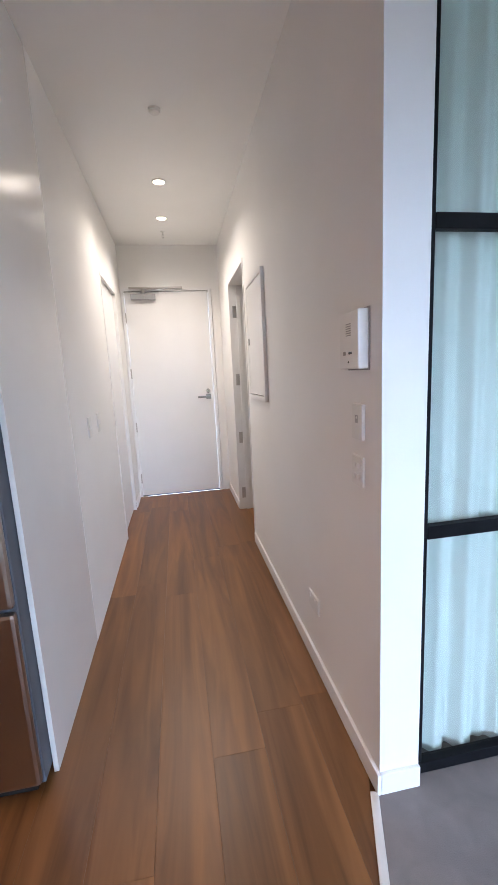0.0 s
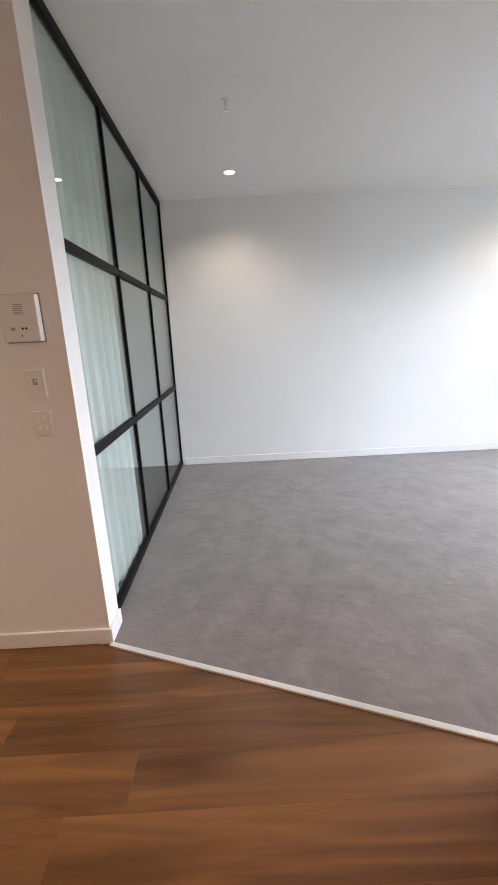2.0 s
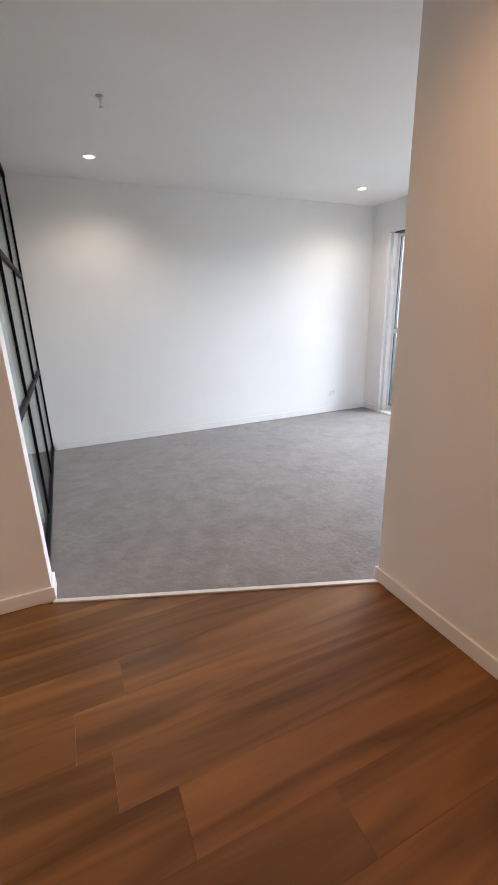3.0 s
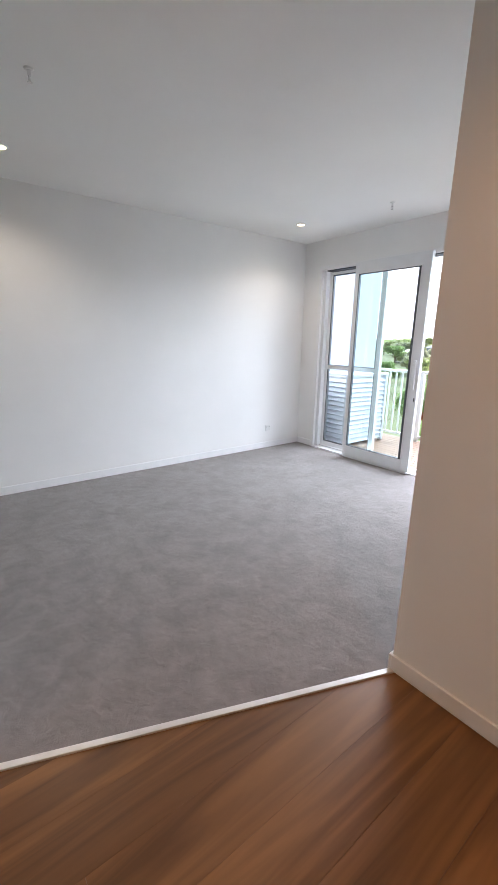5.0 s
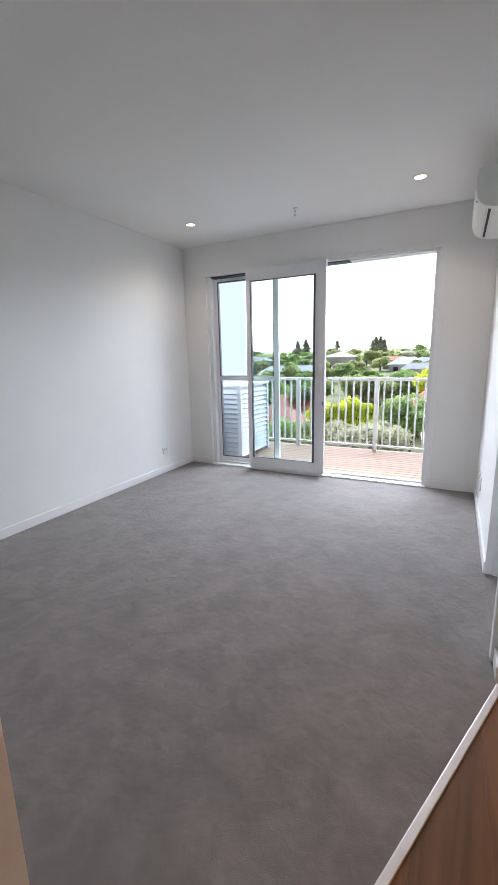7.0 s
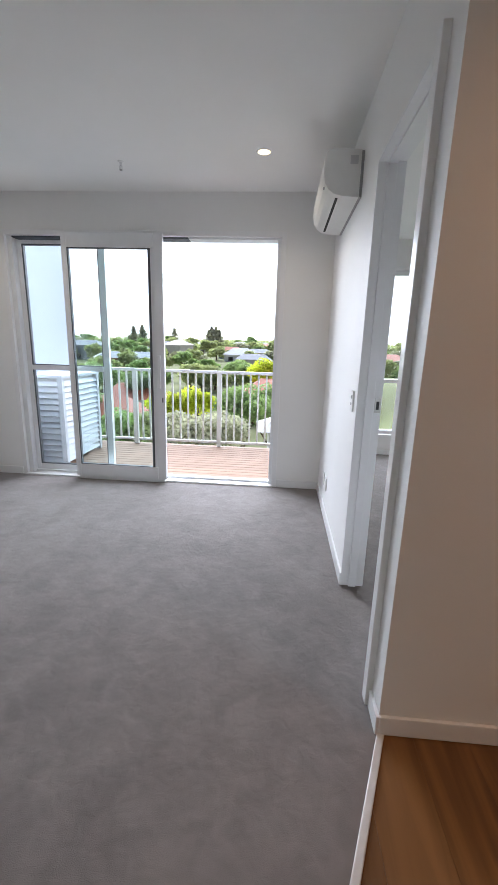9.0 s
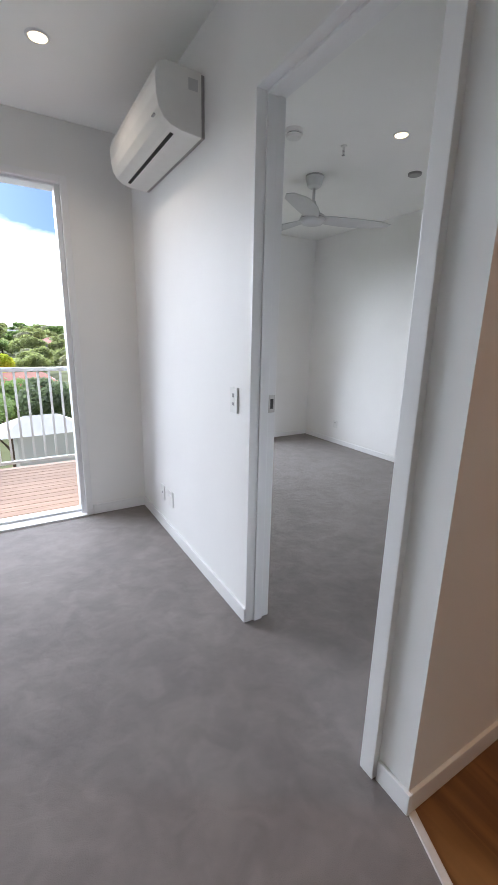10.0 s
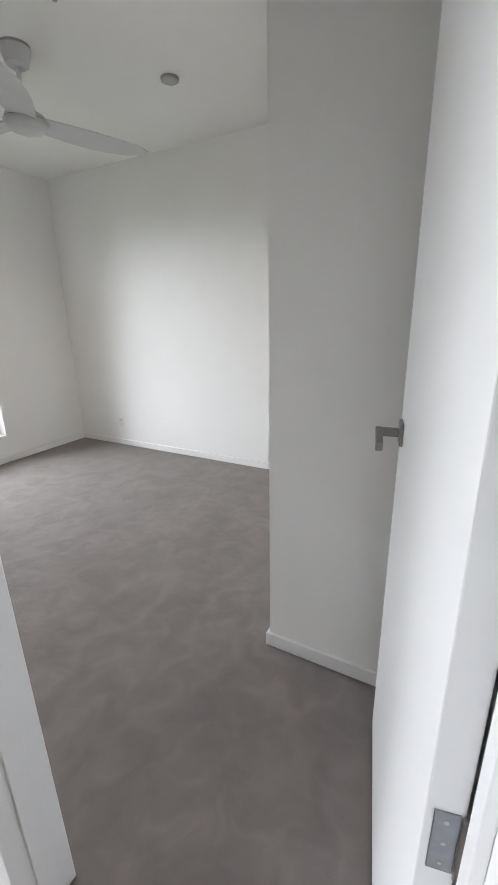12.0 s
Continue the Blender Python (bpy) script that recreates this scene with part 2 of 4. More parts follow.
# leaf tones are lightened to stand in for haze and bright daylight
LEAVES = {
    "olive": leaf_material("leaf_olive_hazed", (0.40, 0.42, 0.20)),
    "green": leaf_material("leaf_green", (0.29, 0.37, 0.15)),
    "dark": leaf_material("leaf_dark", (0.25, 0.29, 0.18)),
    "lime": leaf_material("leaf_lime", (0.60, 0.62, 0.06), 0.2),
    "grey": leaf_material("leaf_grey_hazed", (0.46, 0.44, 0.32)),
}
HOUSE_WALLS = [material("house_wall", c, rough=0.8, vary=0.06, scale=0.6) for c in ((0.5, 0.48, 0.44), (0.42, 0.39, 0.34), (0.32, 0.14, 0.10), (0.2, 0.22, 0.25))]
HOUSE_ROOFS = [material("house_roof", c, rough=0.6, vary=0.1, scale=0.8) for c in ((0.38, 0.38, 0.38), (0.46, 0.13, 0.06), (0.13, 0.14, 0.16), (0.5, 0.48, 0.45))]
M_PANE = material("dark_pane", (0.03, 0.035, 0.04), rough=0.1, vary=0.1, scale=1)


# ---- mesh helpers ----
def add_box(bm, x0, x1, y0, y1, z0, z1):
    v = [bm.verts.new((x, y, z)) for z in (z0, z1) for y in (y0, y1) for x in (x0, x1)]
    for f in ((0, 2, 3, 1), (4, 5, 7, 6), (0, 1, 5, 4), (1, 3, 7, 5), (3, 2, 6, 7), (2, 0, 4, 6)):
        bm.faces.new([v[i] for i in f])
    return v


def add_tube(bm, profile, at=(0, 0, 0), turn=None, seg=24, caps=True):
    """A body of revolution about z: profile is (radius, height) from the bottom up."""
    rings = []
    for r, z in profile:
        ring = []
        for i in range(seg):
            p = Vector((r * math.cos(2 * math.pi * i / seg), r * math.sin(2 * math.pi * i / seg), z))
            if turn is not None:
                p = turn @ p
            ring.append(bm.verts.new(p + Vector(at)))
        rings.append(ring)
    for a, b in zip(rings, rings[1:]):
        for i in range(seg):
            bm.faces.new((a[i], a[(i + 1) % seg], b[(i + 1) % seg], b[i]))
    if caps:
        bm.faces.new(rings[0][::-1])
        bm.faces.new(rings[-1])


def add_prism(bm, points, z0, z1):
    lo = [bm.verts.new((x, y, z0)) for x, y in points]
    hi = [bm.verts.new((x, y, z1)) for x, y in points]
    bm.faces.new(lo[::-1])
    bm.faces.new(hi)
    for i in range(len(points)):
        j = (i + 1) % len(points)
        bm.faces.new((lo[i], lo[j], hi[j], hi[i]))


def finish(bm, name, mats, bevel=0.0, smooth=False, parent=None, weld=False):
    if weld:
        bmesh.ops.remove_doubles(bm, verts=bm.verts, dist=1e-5)
    bmesh.ops.recalc_face_normals(bm, faces=bm.faces)
    if bevel:
        bmesh.ops.bevel(bm, geom=list(bm.edges), offset=bevel, segments=2, profile=0.6, affect="EDGES", clamp_overlap=True)
    me = bpy.data.meshes.new(name)
    bm.to_mesh(me)
    bm.free()
    for m in mats if isinstance(mats, (list, tuple)) else [mats]:
        me.materials.append(m)
    if smooth:
        for p in me.polygons:
            p.use_smooth = True
    ob = new(name, me)
    if parent is not None:
        ob.parent = parent
    return ob


def boxes(name, sizes, mat, bevel=0.0, parent=None):
    """One mesh out of one or more boxes (x0, x1, y0, y1, z0, z1)."""
    bm = bmesh.new()
    for s in sizes:
        add_box(bm, *s)
    return finish(bm, name, mat, bevel, parent=parent)


def base(name, x, y, z, turn=0.0):
    ob = new(name)
    ob.empty_display_size = 0.1
    ob.matrix_basis = pose(x, y, z, 0, 0, turn)
    return ob


def structure(ob, label, category):
    return tagged(ob, label, category, kind="structure")


# ---- plan ----
X_HALL_L, X_HALL_R = -0.45, 0.53
Y_GLASS = 1.075
X_EAST = 3.01
Y_SOUTH = -2.77
X_BED = -0.014
Y_KIT = -0.39
Y_ENTRY = 4.43
CEIL, CEIL_HALL = 2.41, 2.54
BED_W, BED_S = -2.64, -4.16
DOOR_S, DOOR_N, DOOR_H = -1.25, -0.54, 2.02
SL_W, SL_E, SL_H = 0.40, 2.72, 2.09
X_KIT = -2.62
Y_KIT_N = 2.02

# floors
bm = bmesh.new()
add_prism(bm, [(-0.014, -0.385), (0.525, 1.035), (0.66, 1.035), (0.66, 3.2), (X_EAST, 3.2), (X_EAST, Y_SOUTH), (X_BED, Y_SOUTH), (X_BED, -0.39)], -0.06, 0.0)
structure(finish(bm, "floor_living", M_CARPET), "grey cut-pile carpet with brushed footmarks in the living room", "carpet")
structure(boxes("floor_bedroom", [(BED_W, X_BED - 0.0005, BED_S, -0.45, -0.06, -0.0005)], M_CARPET), "grey-brown cut-pile carpet in the bedroom", "carpet")
floor_hall = structure(boxes("floor_hall", [(X_KIT, 0.9, Y_KIT, Y_ENTRY, -0.08, -0.014)], M_UNDER), "oak-look timber plank floor with satin finish", "floor")

# ceilings
structure(boxes("ceiling_living", [(X_KIT - 0.1, X_EAST + 0.1, Y_SOUTH - 0.05, Y_GLASS - 0.01, CEIL, CEIL + 0.25)], M_CEIL), "flat white painted plasterboard ceiling of the living room", "ceiling")
structure(boxes("ceiling_hall", [(X_KIT - 0.1, X_EAST + 0.1, Y_GLASS - 0.01, Y_ENTRY + 0.15, CEIL_HALL, CEIL_HALL + 0.12)], M_CEIL), "flat white painted ceiling of the hallway", "ceiling")
structure(boxes("ceiling_bedroom", [(BED_W - 0.1, -0.12, BED_S - 0.1, -0.45, CEIL + 0.003, CEIL + 0.2)], M_CEIL), "flat white painted ceiling of the bedroom", "ceiling")

# walls
structure(boxes("wall_east", [(X_EAST, X_EAST + 0.15, Y_SOUTH - 0.2, 3.3, -0.1, CEIL_HALL)], M_WALL), "plain white painted wall of the living room", "wall")
structure(boxes("wall_south", [
    (-0.13, SL_W, Y_SOUTH - 0.2, Y_SOUTH, -0.1, CEIL + 0.02),
    (SL_E, X_EAST, Y_SOUTH - 0.2, Y_SOUTH, -0.1, CEIL + 0.02),
    (SL_W, SL_E, Y_SOUTH - 0.2, Y_SOUTH, SL_H, CEIL + 0.02),
    (SL_W, SL_E, Y_SOUTH - 0.2, Y_SOUTH, -0.1, -0.012)], M_WALL), "white painted wall round the balcony slider", "wall")
structure(boxes("wall_bedroom_door", [
    (-0.122, X_BED, BED_S - 0.2, DOOR_S - 0.012, -0.1, CEIL + 0.02),
    (-0.122, X_BED, DOOR_N + 0.012, Y_KIT, -0.1, CEIL + 0.02),
    (-0.122, X_BED, DOOR_S - 0.012, DOOR_N + 0.012, DOOR_H + 0.012, CEIL + 0.02)], M_WALL), "white painted wall with the bedroom doorway", "wall")
structure(boxes("wall_kitchen", [(X_KIT - 0.1, -0.122, -0.50, Y_KIT, -0.1, CEIL + 0.02)], M_WALL), "white painted wall between kitchen and bedroom", "wall")
structure(boxes("wall_kitchen_west", [(X_KIT - 0.1, X_KIT, Y_KIT, Y_KIT_N + 0.1, -0.1, CEIL_HALL)], M_WALL), "white painted wall behind the kitchen", "wall")
structure(boxes("wall_kitchen_north", [(X_KIT, X_HALL_L - 0.12, Y_KIT_N, Y_KIT_N + 0.1, -0.1, CEIL_HALL)], M_WALL), "white painted wall behind the fridge", "wall")
structure(boxes("wall_bedroom_west", [(BED_W - 0.1, BED_W, BED_S - 0.2, -0.5, -0.1, CEIL + 0.02)], M_WALL), "white painted bedroom wall", "wall")
structure(boxes("wall_bedroom_nib", [(BED_W, -0.96, -1.15, -0.50, -0.1, CEIL + 0.003)], M_WALL), "white painted projecting wall by the bedroom door", "wall")
BW0, BW1, BWB, BWT = -1.82, -0.60, 0.24, 2.11
structure(boxes("wall_bedroom_south", [
    (BED_W, BW0, BED_S - 0.2, BED_S, -0.1, CEIL + 0.02), (BW1, -0.122, BED_S - 0.2, BED_S, -0.1, CEIL + 0.02),
    (BW0, BW1, BED_S - 0.2, BED_S, BWT, CEIL + 0.02), (BW0, BW1, BED_S - 0.2, BED_S, -0.1, BWB)], M_WALL), "white painted bedroom wall with a tall window", "wall")
HR0, HR1 = 2.95, 3.72
structure(boxes("wall_hall_east", [
    (X_HALL_R, 0.655, 1.04, HR0, -0.1, CEIL_HALL), (X_HALL_R, 0.655, HR1, Y_ENTRY, -0.1, CEIL_HALL),
    (X_HALL_R, 0.655, HR0, HR1, 2.02, CEIL_HALL)], M_WALL), "white painted hallway wall with square end post", "wall")
HL0, HL1 = 3.26, 4.02
structure(boxes("wall_hall_west", [
    (X_HALL_L - 0.12, X_HALL_L, 2.0, HL0, -0.1, CEIL_HALL), (X_HALL_L - 0.12, X_HALL_L, HL1, Y_ENTRY, -0.1, CEIL_HALL),
    (X_HALL_L - 0.12, X_HALL_L, HL0, HL1, 2.02, CEIL_HALL)], M_WALL), "white painted hallway wall", "wall")
structure(boxes("wall_entry", [
    (-0.57, -0.43, Y_ENTRY, Y_ENTRY + 0.14, -0.1, CEIL_HALL), (0.45, 0.655, Y_ENTRY, Y_ENTRY + 0.14, -0.1, CEIL_HALL),
    (-0.43, 0.45, Y_ENTRY, Y_ENTRY + 0.14, 2.115, CEIL_HALL)], M_WALL), "white painted wall round the entrance door", "wall")
structure(boxes("wall_study", [(0.655, X_EAST, 3.2, 3.3, -0.1, CEIL_HALL)], M_WALL), "plain wall behind the glazed partition", "wall")
structure(boxes("wall_side_rooms", [
    (1.9, 2.0, 3.3, Y_ENTRY + 0.1, -0.1, CEIL_HALL), (0.655, 1.9, Y_ENTRY, Y_ENTRY + 0.1, -0.1, CEIL_HALL),
    (-1.9, -1.8, 2.12, Y_ENTRY + 0.1, -0.1, CEIL_HALL), (-1.8, -0.57, Y_ENTRY, Y_ENTRY + 0.1, -0.1, CEIL_HALL)], M_WALL), "plain white walls of the side rooms", "wall")
structure(boxes("floor_side_rooms", [(0.9, 1.9, 3.3, Y_ENTRY, -0.08, -0.004), (-1.8, X_KIT, Y_KIT_N, Y_ENTRY, -0.08, -0.004)], M_SPLASH), "grey tiled floor of the side rooms", "floor")

# skirting
SK, ST = 0.07, 0.012
def skirting(runs, high=SK):
    ob = boxes("baseboard", [(*r, 0.0, high) for r in runs], M_TRIM, bevel=0.003)
    return structure(ob, "low white painted timber skirting board", "skirting")

skirting([(X_EAST - ST, X_EAST, Y_SOUTH, Y_GLASS - 0.03)])
skirting([(X_BED, SL_W - 0.04, Y_SOUTH, Y_SOUTH + ST)])
skirting([(SL_E + 0.04, X_EAST - ST, Y_SOUTH, Y_SOUTH + ST)])
skirting([(X_BED, X_BED + ST, Y_SOUTH + ST, DOOR_S - 0.002)])
skirting([(X_BED, X_BED + ST, DOOR_N + 0.052, Y_KIT + ST)])
skirting([(-2.02, X_BED, Y_KIT, Y_KIT + ST)])
skirting([(X_HALL_R - ST, X_HALL_R, 1.04 - ST, HR0 - 0.002)])
skirting([(X_HALL_R, 0.655, 1.04 - ST, 1.04)])
skirting([(X_HALL_R - ST, X_HALL_R, HR1 + 0.002, Y_ENTRY)])
skirting([(X_HALL_L, X_HALL_L + ST, HL1 + 0.05, Y_ENTRY)])
skirting([(BED_W, BED_W + ST, BED_S, -1.15)], 0.055)
skirting([(BED_W + ST, -0.122, BED_S, BED_S + ST)], 0.055)
skirting([(-0.96, -0.96 + ST, -1.15 - ST, -0.50)], 0.055)
skirting([(BED_W + ST, -0.96, -1.15 - ST, -1.15)], 0.055)
skirting([(X_EAST - ST, X_EAST, 1.13, 3.2)])

# threshold strip between timber and carpet
a, b = Vector((-0.012, -0.385)), Vector((0.524, 1.036))
d = (b - a).normalized()
s = Vector((-d.y, d.x))
bm = bmesh.new()
add_prism(bm, [tuple(a), tuple(b), tuple(b + s * 0.024), tuple(a + s * 0.024)], -0.012, 0.006)
structure(finish(bm, "trim_threshold", M_STRIP, bevel=0.003), "slim pale aluminium threshold strip between timber and carpet", "threshold strip")

# ---- glazed partition ----
def partition():
    top = CEIL - 0.004
    ob = base("glazed_partition", 0.66, Y_GLASS, 0.0)
    tagged(ob, "black aluminium framed glass partition with grid rails", "glass partition", kind="structure")
    x0, x1 = 0.66, X_EAST
    L = x1 - x0
    cols = [0.0, 1.43 - x0, 2.225 - x0, L]
    rows = [0.0, 0.79, 1.60, top]
    bars = [(0, L, -0.016, 0.016, 0.004, 0.042), (0, L, -0.016, 0.016, top - 0.042, top)]
    for sx in bars:
        boxes("rail", [sx], M_BLACK, 0.003, ob)
    for i, c in enumerate(cols):
        w = 0.022
        c0 = c if i == 0 else c - w if i == 3 else c - w / 2
        boxes("mullion", [(c0, c0 + w, -0.012, 0.012, 0.042, top - 0.042)], M_BLACK, 0.003, ob)
    for i in range(3):
        for r in rows[1:3]:
            boxes("rail", [(cols[i] + 0.022 * (1 if i == 0 else 0.5), cols[i + 1] - 0.022 * (1 if i == 2 else 0.5), -0.014, 0.014, r - 0.019, r + 0.019)], M_BLACK, 0.003, ob)
        for z0, z1 in zip(rows, rows[1:]):
            g = boxes("pane", [(cols[i] + 0.01, cols[i + 1] - 0.01, -0.004, 0.004, z0 + 0.01, z1 - 0.01)], M_TINT, 0, ob)
            g.visible_shadow = False
            tagged(g, "green-tinted glass pane")
    return ob

partition()
structure(boxes("wall_partition_head", [(0.655, X_EAST, Y_GLASS - 0.009, Y_GLASS + 0.03, CEIL, CEIL_HALL)], M_WALL), "bulkhead above the glazed partition", "wall")

def curtain():
    bm = bmesh.new()
    cols = []
    n = 150
    for i in range(n + 1):
        u = i / n
        x = 0.70 + 0.76 * u
        f = 0.017 * math.sin(u * 46 + 2.2 * math.sin(u * 9)) + 0.005 * math.sin(u * 101)
        col = []
        for j in range(9):
            v = j / 8
            k = 0.75 + 0.35 * (1 - v)
            col.append(bm.verts.new((x + 0.012 * math.sin(v * 3 + u * 8) * (1 - v), 1.116 + f * k, 0.010 + 0.005 * math.sin(u * 23) * (1 - v) + v * 2.37)))
        cols.append(col)
    for p, q in zip(cols, cols[1:]):
        for j in range(8):
            bm.faces.new((p[j], q[j], q[j + 1], p[j + 1]))
    ob = finish(bm, "curtain", M_CURTAIN, smooth=True)
    return tagged(ob, "sheer white curtain gathered behind the glass partition", "curtain")

curtain()
structure(boxes("trim_curtain_track", [(0.67, X_EAST, 1.10, 1.135, 2.375, CEIL_HALL - 0.001)], M_TRIM, 0.002), "white ceiling track for the sheer curtain", "curtain track")

# ---- balcony slider ----
def slider():
    ob = base("door_1", SL_W, Y_SOUTH, 0.0)
    tagged(ob, "white aluminium sliding balcony door standing half open", "sliding door", kind="structure")
    W = SL_E - SL_W
    def p(name, sizes, mat, bv=0.003):
        return boxes(name, sizes, mat, bv, ob)
    # painted reveal lining and outer frame
    p("lining", [(-0.035, 0.005, -0.14, 0.012, -0.004, SL_H + 0.035), (W - 0.005, W + 0.035, -0.14, 0.012, -0.004, SL_H + 0.035), (0.005, W - 0.005, -0.14, 0.012, SL_H - 0.005, SL_H + 0.035)], M_TRIM)
    p("frame", [(0.005, 0.035, -0.13, -0.02, 0.0, SL_H - 0.007), (W - 0.05, W - 0.005, -0.13, -0.02, 0.0, SL_H - 0.007)], M_ALU)
    p("head", [(0.035, 0.76, -0.13, -0.02, SL_H - 0.020, SL_H - 0.006)], M_ALU)
    p("track", [(0.765, W - 0.05, -0.13, -0.02, SL_H - 0.018, SL_H - 0.006)], M_GREYALU)
    p("sill", [(0.0, W, -0.17, 0.03, -0.006, 0.014), (0.0, W, -0.075, -0.06, 0.014, 0.03)], M_ALU)
    # fixed light with mid rail
    fx0, fx1 = 1.90 - SL_W, 2.67 - SL_W
    y0, y1 = -0.115, -0.075
    p("fixed_frame", [(fx0, fx0 + 0.055, y0, y1, 0.03, 2.065), (fx1 - 0.045, fx1, y0, y1, 0.03, 2.065), (fx0 + 0.055, fx1 - 0.045, y0, y1, 2.035, 2.065),
                      (fx0 + 0.055, fx1 - 0.045, y0, y1, 0.03, 0.085), (fx0 + 0.055, fx1 - 0.045, y0, y1, 0.975, 1.02)], M_ALU)
    p("gasket", [(fx0 + 0.055, fx0 + 0.063, y0 + 0.01, y1 - 0.004, 0.085, 2.035), (fx1 - 0.058, fx1 - 0.045, y0 + 0.01, y1 - 0.002, 0.085, 2.035), (fx0 + 0.063, fx1 - 0.058, y0 + 0.01, y1 - 0.002, 2.024, 2.035), (fx0 + 0.063, fx1 - 0.058, y0 + 0.01, y1 - 0.002, 0.085, 0.095), (fx0 + 0.063, fx1 - 0.058, y0 + 0.01, y1 - 0.002, 1.02, 1.027)], M_GREYALU, 0)
    for z0, z1 in ((0.08, 0.98), (1.015, 2.04)):
        g = p("pane", [(fx0 + 0.05, fx1 - 0.04, y0 + 0.015, y0 + 0.021, z0, z1)], M_GLASS, 0)
        g.visible_shadow = False
    # sliding leaf on the room side
    sx0, sx1 = 1.36 - SL_W, 2.205 - SL_W
    y0, y1 = 0.016, 0.058
    leaf = p("leaf", [(sx0, sx0 + 0.075, y0, y1, 0.03, 2.1), (sx1 - 0.045, sx1, y0, y1, 0.03, 2.1), (sx0 + 0.075, sx1 - 0.045, y0, y1, 1.985, 2.1), (sx0 + 0.075, sx1 - 0.045, y0, y1, 0.03, 0.14)], M_ALU)
    p("gasket", [(sx0 + 0.105, sx0 + 0.125, y0 + 0.006, y1 - 0.008, 0.14, 1.985), (sx1 - 0.053, sx1 - 0.045, y0 + 0.006, y1 - 0.006, 0.14, 1.985),
                 (sx0 + 0.125, sx1 - 0.053, y0 + 0.006, y1 - 0.006, 1.978, 1.985), (sx0 + 0.125, sx1 - 0.053, y0 + 0.006, y1 - 0.006, 0.14, 0.147)], M_GREYALU, 0)
    p("edge_strip", [(sx0 + 0.075, sx0 + 0.105, y0 + 0.004, y1 - 0.012, 0.14, 1.985)], M_ALU, 0.002)
    g = p("pane", [(sx0 + 0.12, sx1 - 0.05, y0 + 0.018, y0 + 0.024, 0.143, 1.982)], M_LEAFGLASS, 0)
    g.visible_shadow = False
    h = p("handle", [(sx0 + 0.03, sx0 + 0.056, y1, y1 + 0.02, 0.86, 1.14)], M_ALU, 0.006)
    p("lock", [(sx0 + 0.014, sx0 + 0.024, y1, y1 + 0.006, 0.74, 0.78)], M_GREYALU, 0.002)
    # runner block under the leaf
    p("runner", [(sx0 + 0.02, sx1 - 0.02, y0 + 0.008, y1 - 0.008, 0.0, 0.03)], M_ALU, 0.002)
    return ob

slider()

# ---- bedroom window ----
def bedroom_window():
    ob = base("window_1", BW0, BED_S, BWB)
    tagged(ob, "tall narrow white aluminium bedroom window with a low transom", "window", kind="structure")
    W, H = BW1 - BW0, BWT - BWB
    boxes("lining", [(-0.03, 0.005, -0.12, 0.01, -0.03, H + 0.03), (W - 0.005, W + 0.03, -0.12, 0.01, -0.03, H + 0.03), (0.005, W - 0.005, -0.12, 0.01, H - 0.005, H + 0.03), (0.005, W - 0.005, -0.12, 0.01, -0.03, 0.005)], M_TRIM, 0.003, ob)
    boxes("frame", [(0, 0.05, -0.13, -0.07, 0, H), (W - 0.05, W, -0.13, -0.07, 0, H), (0.05, W - 0.05, -0.13, -0.07, H - 0.05, H), (0.05, W - 0.05, -0.13, -0.07, 0, 0.05), (0.05, W - 0.05, -0.13, -0.07, 0.62, 0.66)], M_ALU, 0.003, ob)
    for z0, z1 in ((0.045, 0.625), (0.655, H - 0.045)):
        g = boxes("pane", [(0.045, W - 0.045, -0.11, -0.104, z0, z1)], M_GLASS, 0, ob)
        g.visible_shadow = False
    return ob

bedroom_window()

# ---- doors ----
def lever(name, parent, x, y, z, sx, sy):
    """Square rose with a bent bar lever; sx is the way the bar points, sy the way it stands off."""
    bm = bmesh.new()
    add_box(bm, x - 0.026, x + 0.026, min(y, y + sy * 0.008), max(y, y + sy * 0.008), z - 0.026, z + 0.026)
    add_box(bm, x - 0.009, x + 0.009, min(y + sy * 0.008, y + sy * 0.055), max(y + sy * 0.008, y + sy * 0.055), z - 0.009, z + 0.009)
    xa, xb = sorted((x - sx * 0.009, x + sx * 0.115))
    ya, yb = sorted((y + sy * 0.045, y + sy * 0.06))
    add_box(bm, xa, xb, ya, yb, z - 0.010, z + 0.010)
    return finish(bm, name, M_LEVER, 0.002, parent=parent)


def hinge(parent, x0, x1, y0, y1, z, screws):
    bm = bmesh.new()
    add_box(bm, x0, x1, y0, y1, z - 0.043, z + 0.043)
    ob = finish(bm, "hinge", M_HINGE, 0.001, parent=parent)
    tagged(ob, "brushed steel butt hinge with screws")
    return ob


